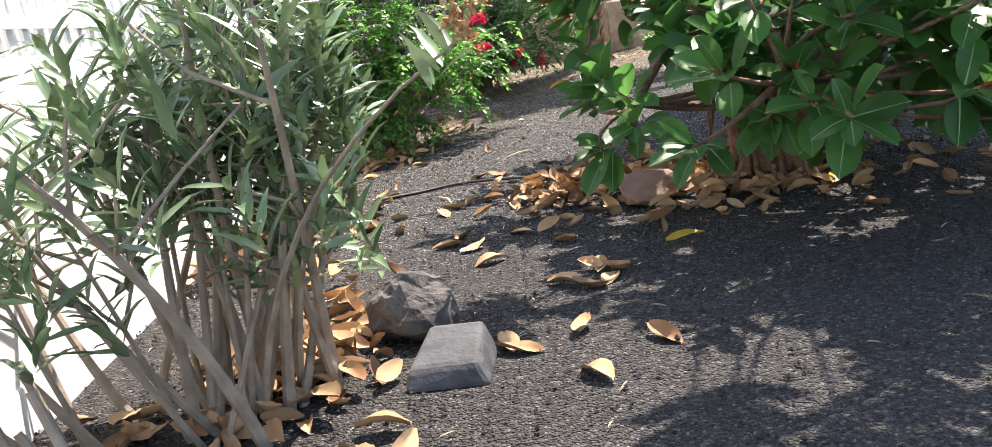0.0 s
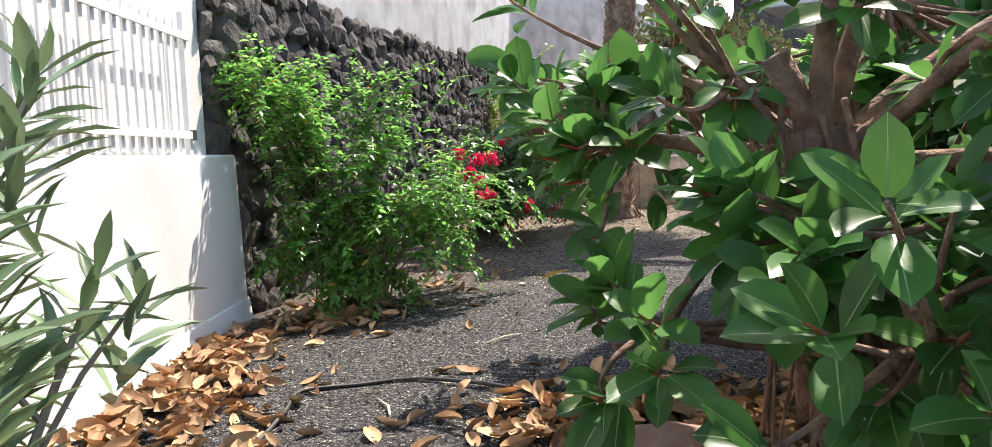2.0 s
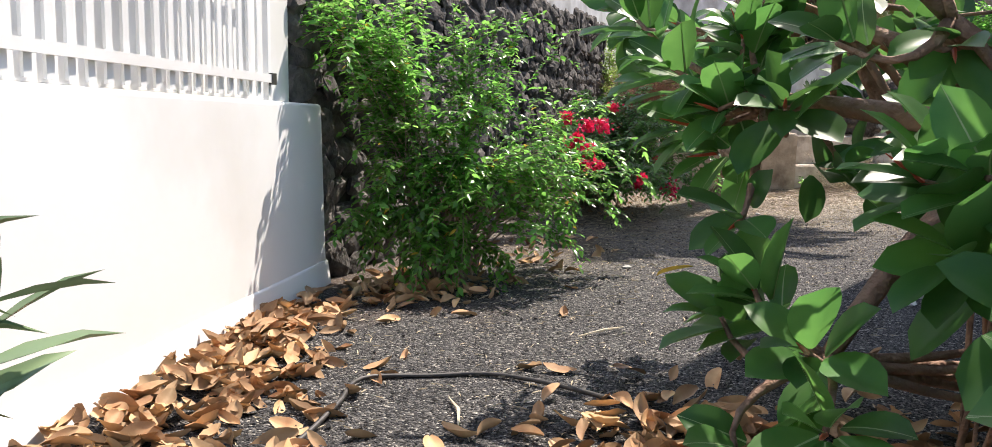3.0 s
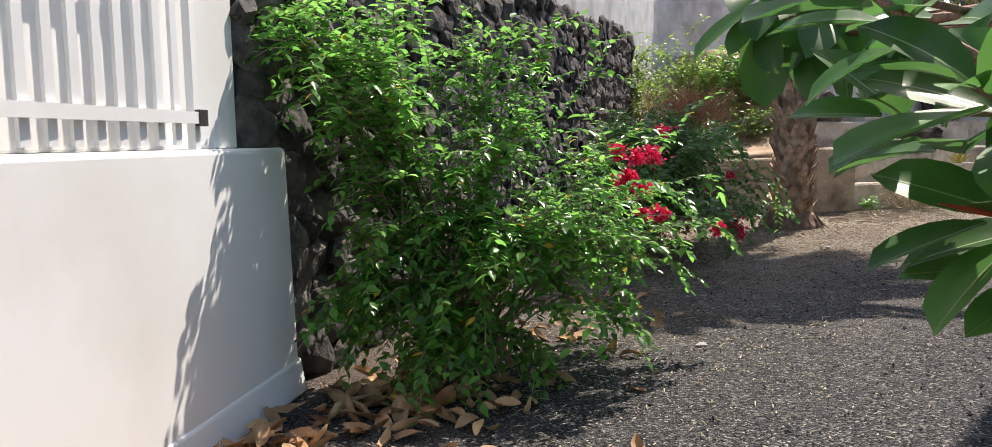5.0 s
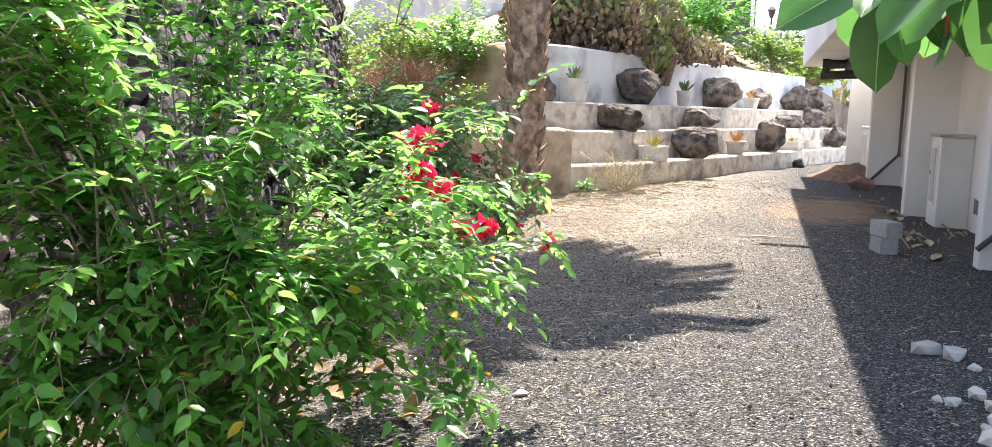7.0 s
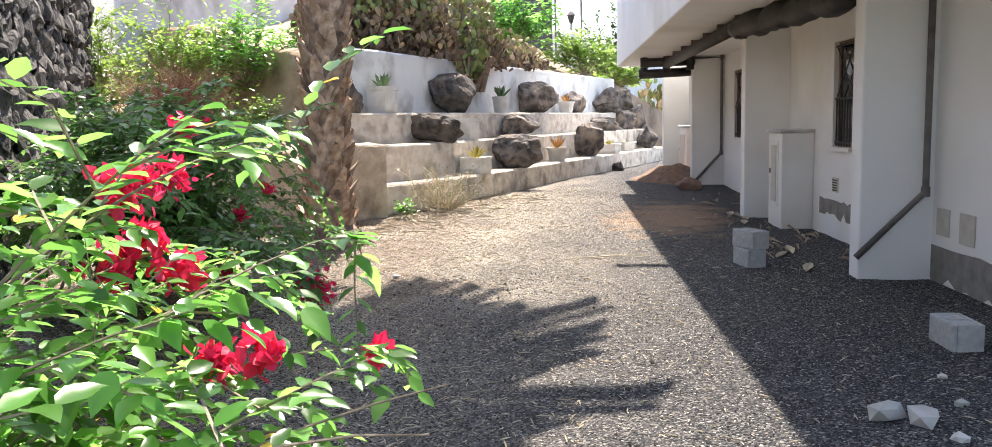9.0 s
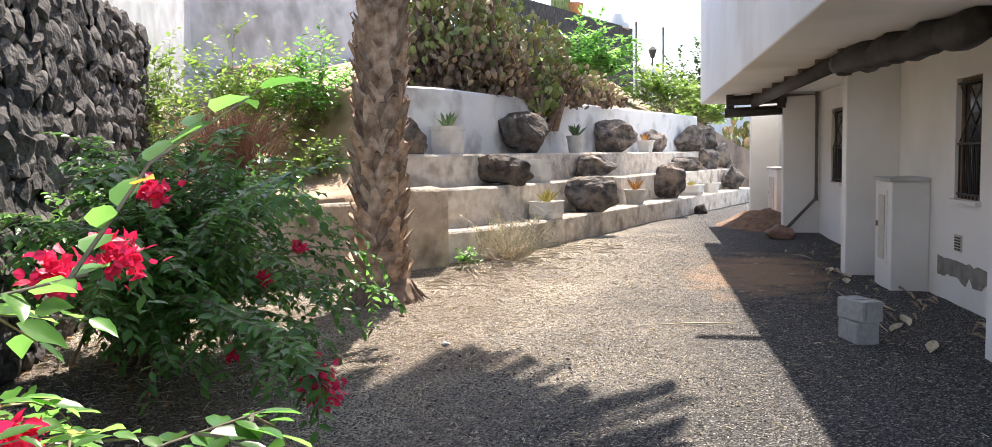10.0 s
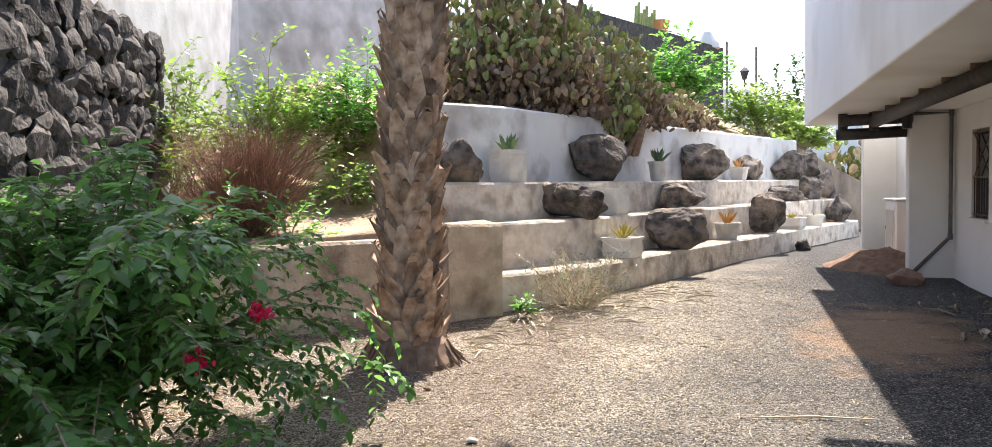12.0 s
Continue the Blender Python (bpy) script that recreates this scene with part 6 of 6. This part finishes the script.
tagged(mb.put("debris", M_DEBRIS), "dry palm fibre debris along the house wall", "debris", kind="stuff")

mb = MB()                                  # dry fibre and straw shed around the palm and along the terrace foot
for _ in range(150):
    t = rr.random()
    x, y = 2.75 + 3.6 * t + rr.gauss(0, 0.25), 8.7 + 2.9 * t + rr.gauss(0, 0.28)
    if math.hypot(x - PB.x, y - PB.y) < 0.4:
        continue
    an, l_ = rr.uniform(0, 6.283), rr.uniform(0.04, 0.2)
    z = gz(x, y) + 0.02
    mb.tube([(x - l_ * math.cos(an), y - l_ * math.sin(an), z), (x, y, z + 0.015), (x + l_ * math.cos(an), y + l_ * math.sin(an), z)], [0.003, 0.008, 0.002], 4)
tagged(mb.put("straw_litter", M_STRAW), "pale dry straw shed around the palm foot", "straw", kind="stuff")

for k, (a, s, l_, w_, tn) in enumerate(((7.6, -3.0, 0.32, 0.05, 0.5), (7.9, -3.15, 0.38, 0.06, 1.0), (8.2, -3.0, 0.3, 0.045, 0.8), (6.9, -3.05, 0.36, 0.06, 0.7), (10.2, -3.2, 0.3, 0.06, 0.9), (10.6, -3.3, 0.25, 0.05, 1.2), (11.0, -3.2, 0.28, 0.05, 0.9))):
    p = bpt(a, s, 0)
    sh = MB()
    sh.leaves([(-l_ / 2, 0, 0.012)], [(1, 0, 0.02)], [(0, 0, 1)], l_, w_ * 1.6, 0.25, -0.05)
    sh.leaves([(-l_ / 2, 0, 0.006)], [(1, 0, 0.02)], [(0, 0, 1)], l_, w_ * 1.6, 0.25, -0.05)
    ob = sh.put("palm_sheath", M_STRAW)
    ob.location, ob.rotation_euler = (p.x, p.y, gz(p.x, p.y)), (0, 0, tn)
    tagged(ob, "dry pale palm leaf sheath on the ground by the house", "palm sheath", "palm sheaths by the house")
# straw chips over the gravel, thicker towards the terraces
P_, A_, U_, L_ = [], [], [], []
while len(P_) < 30000:
    x, y = rr.uniform(-1.1, 8), rr.uniform(-7, 12.5)
    s_ = -0.888 * x + 0.46 * y
    want = (0.18 if y > -3.6 else 0.05) + 0.82 * ss(-2, 7, y) * ss(-2.2, 0.5, s_)
    if s_ < -1.7:
        want *= 0.4
    if s_ < -3.2 and y > 0 or rr.random() > want or (y > 0 and x < -1):
        continue
    P_.append((x, y, gz(x, y) + 0.012))
    A_.append((rr.gauss(0, 1), rr.gauss(0, 1), rr.gauss(0, 0.12)))
    U_.append((rr.gauss(0, 0.4), rr.gauss(0, 0.4), 1))
    L_.append(rr.uniform(0.012, 0.03) if rr.random() < 0.5 else rr.uniform(0.03, 0.085))
mb = MB()
mb.leaves(P_, A_, U_, L_, [min(l * 0.3, 0.0075) for l in L_], 0.2, 0.1)
tagged(mb.put("straw_chips", M_STRAW), "pale straw chips scattered over black gravel", "straw", kind="stuff")
pb = MB()
OV = np.array([(1, 0, 0), (-1, 0, 0), (0, 1, 0), (0, -1, 0), (0, 0, 1), (0, 0, -1)], float)
OF = [(0, 2, 4), (2, 1, 4), (1, 3, 4), (3, 0, 4), (2, 0, 5), (1, 2, 5), (3, 1, 5), (0, 3, 5)]
n = 0
while n < 16000:
    y = rr.uniform(-7.2, 6)
    x = rr.uniform(-1.0, 4.0)
    if rr.random() > 0.25 + 0.75 * ss(2, -4, y):
        continue
    s = rr.uniform(0.003, 0.009) * (1 + 0.8 * (rr.random() > 0.95))
    c, d = math.cos(n), math.sin(n)
    V = OV * np.array([s * rr.uniform(0.8, 1.4), s, s * rr.uniform(0.5, 0.9)])
    V = np.stack([V[:, 0] * c - V[:, 1] * d, V[:, 0] * d + V[:, 1] * c, V[:, 2]], 1)
    pb.add(V + np.array([x, y, gz(x, y) + 0.010 + s * 0.3]), OF)
    n += 1
tagged(pb.put("gravel_grains", M_PEB), "loose black cinder gravel grains", "gravel", kind="stuff")

# ---- stones of the lava wall, last ----
SM_ = [rock_mesh("stone", 700 + k, (1, 1, 1), M_LAVAWALL, 2, 0.28) for k in range(12)]
SV = [np.array([v.co[:] for v in m.vertices]) for m in SM_]
SF = [[tuple(p.vertices) for p in m.polygons] for m in SM_]
rot = Matrix(((swd.x, -swn.x, 0, 0), (swd.y, -swn.y, 0, 0), (0, 0, 1, 0), (0, 0, 0, 1)))
LW = (SW1 - SW0).length
cnt = 0
restm = MB()
z = 0.08
row = 0
spots = []
while z < 3.2:
    hh = rr.uniform(0.075, 0.12)
    d = rr.uniform(-0.05, 0.05)
    while d < LW:
        w = rr.uniform(0.09, 0.2)
        top = 2.7 + 0.45 * d / LW
        if z < top + 0.03:
            spots.append((d + w, z + rr.gauss(0, 0.02), w, hh))
        d += 1.75 * w
    z += 1.6 * hh
spots.sort(key=lambda p: (abs(p[0] - 6.8), p[1]))
for d, z, w, hh in spots:
    p = SW0 + swd * d + swn * rr.uniform(-0.02, 0.035)
    M = Matrix.Translation((p.x, p.y, z)) @ rot @ Euler((rr.gauss(0, 0.15), rr.gauss(0, 0.25), rr.gauss(0, 0.15))).to_matrix().to_4x4() @ Matrix.Diagonal((w * 1.4, 0.075, hh * 1.42, 1))
    k = rr.randrange(12)
    if cnt < 298:
        o = new("stone", SM_[k])
        o.parent = stone_wall
        o.matrix_world = M
        cnt += 1
    else:
        A = np.array(M)
        restm.add(SV[k] @ A[:3, :3].T + A[:3, 3], SF[k])
tagged(under(restm.put("stone_rest", M_LAVAST), stone_wall), kind="stuff")
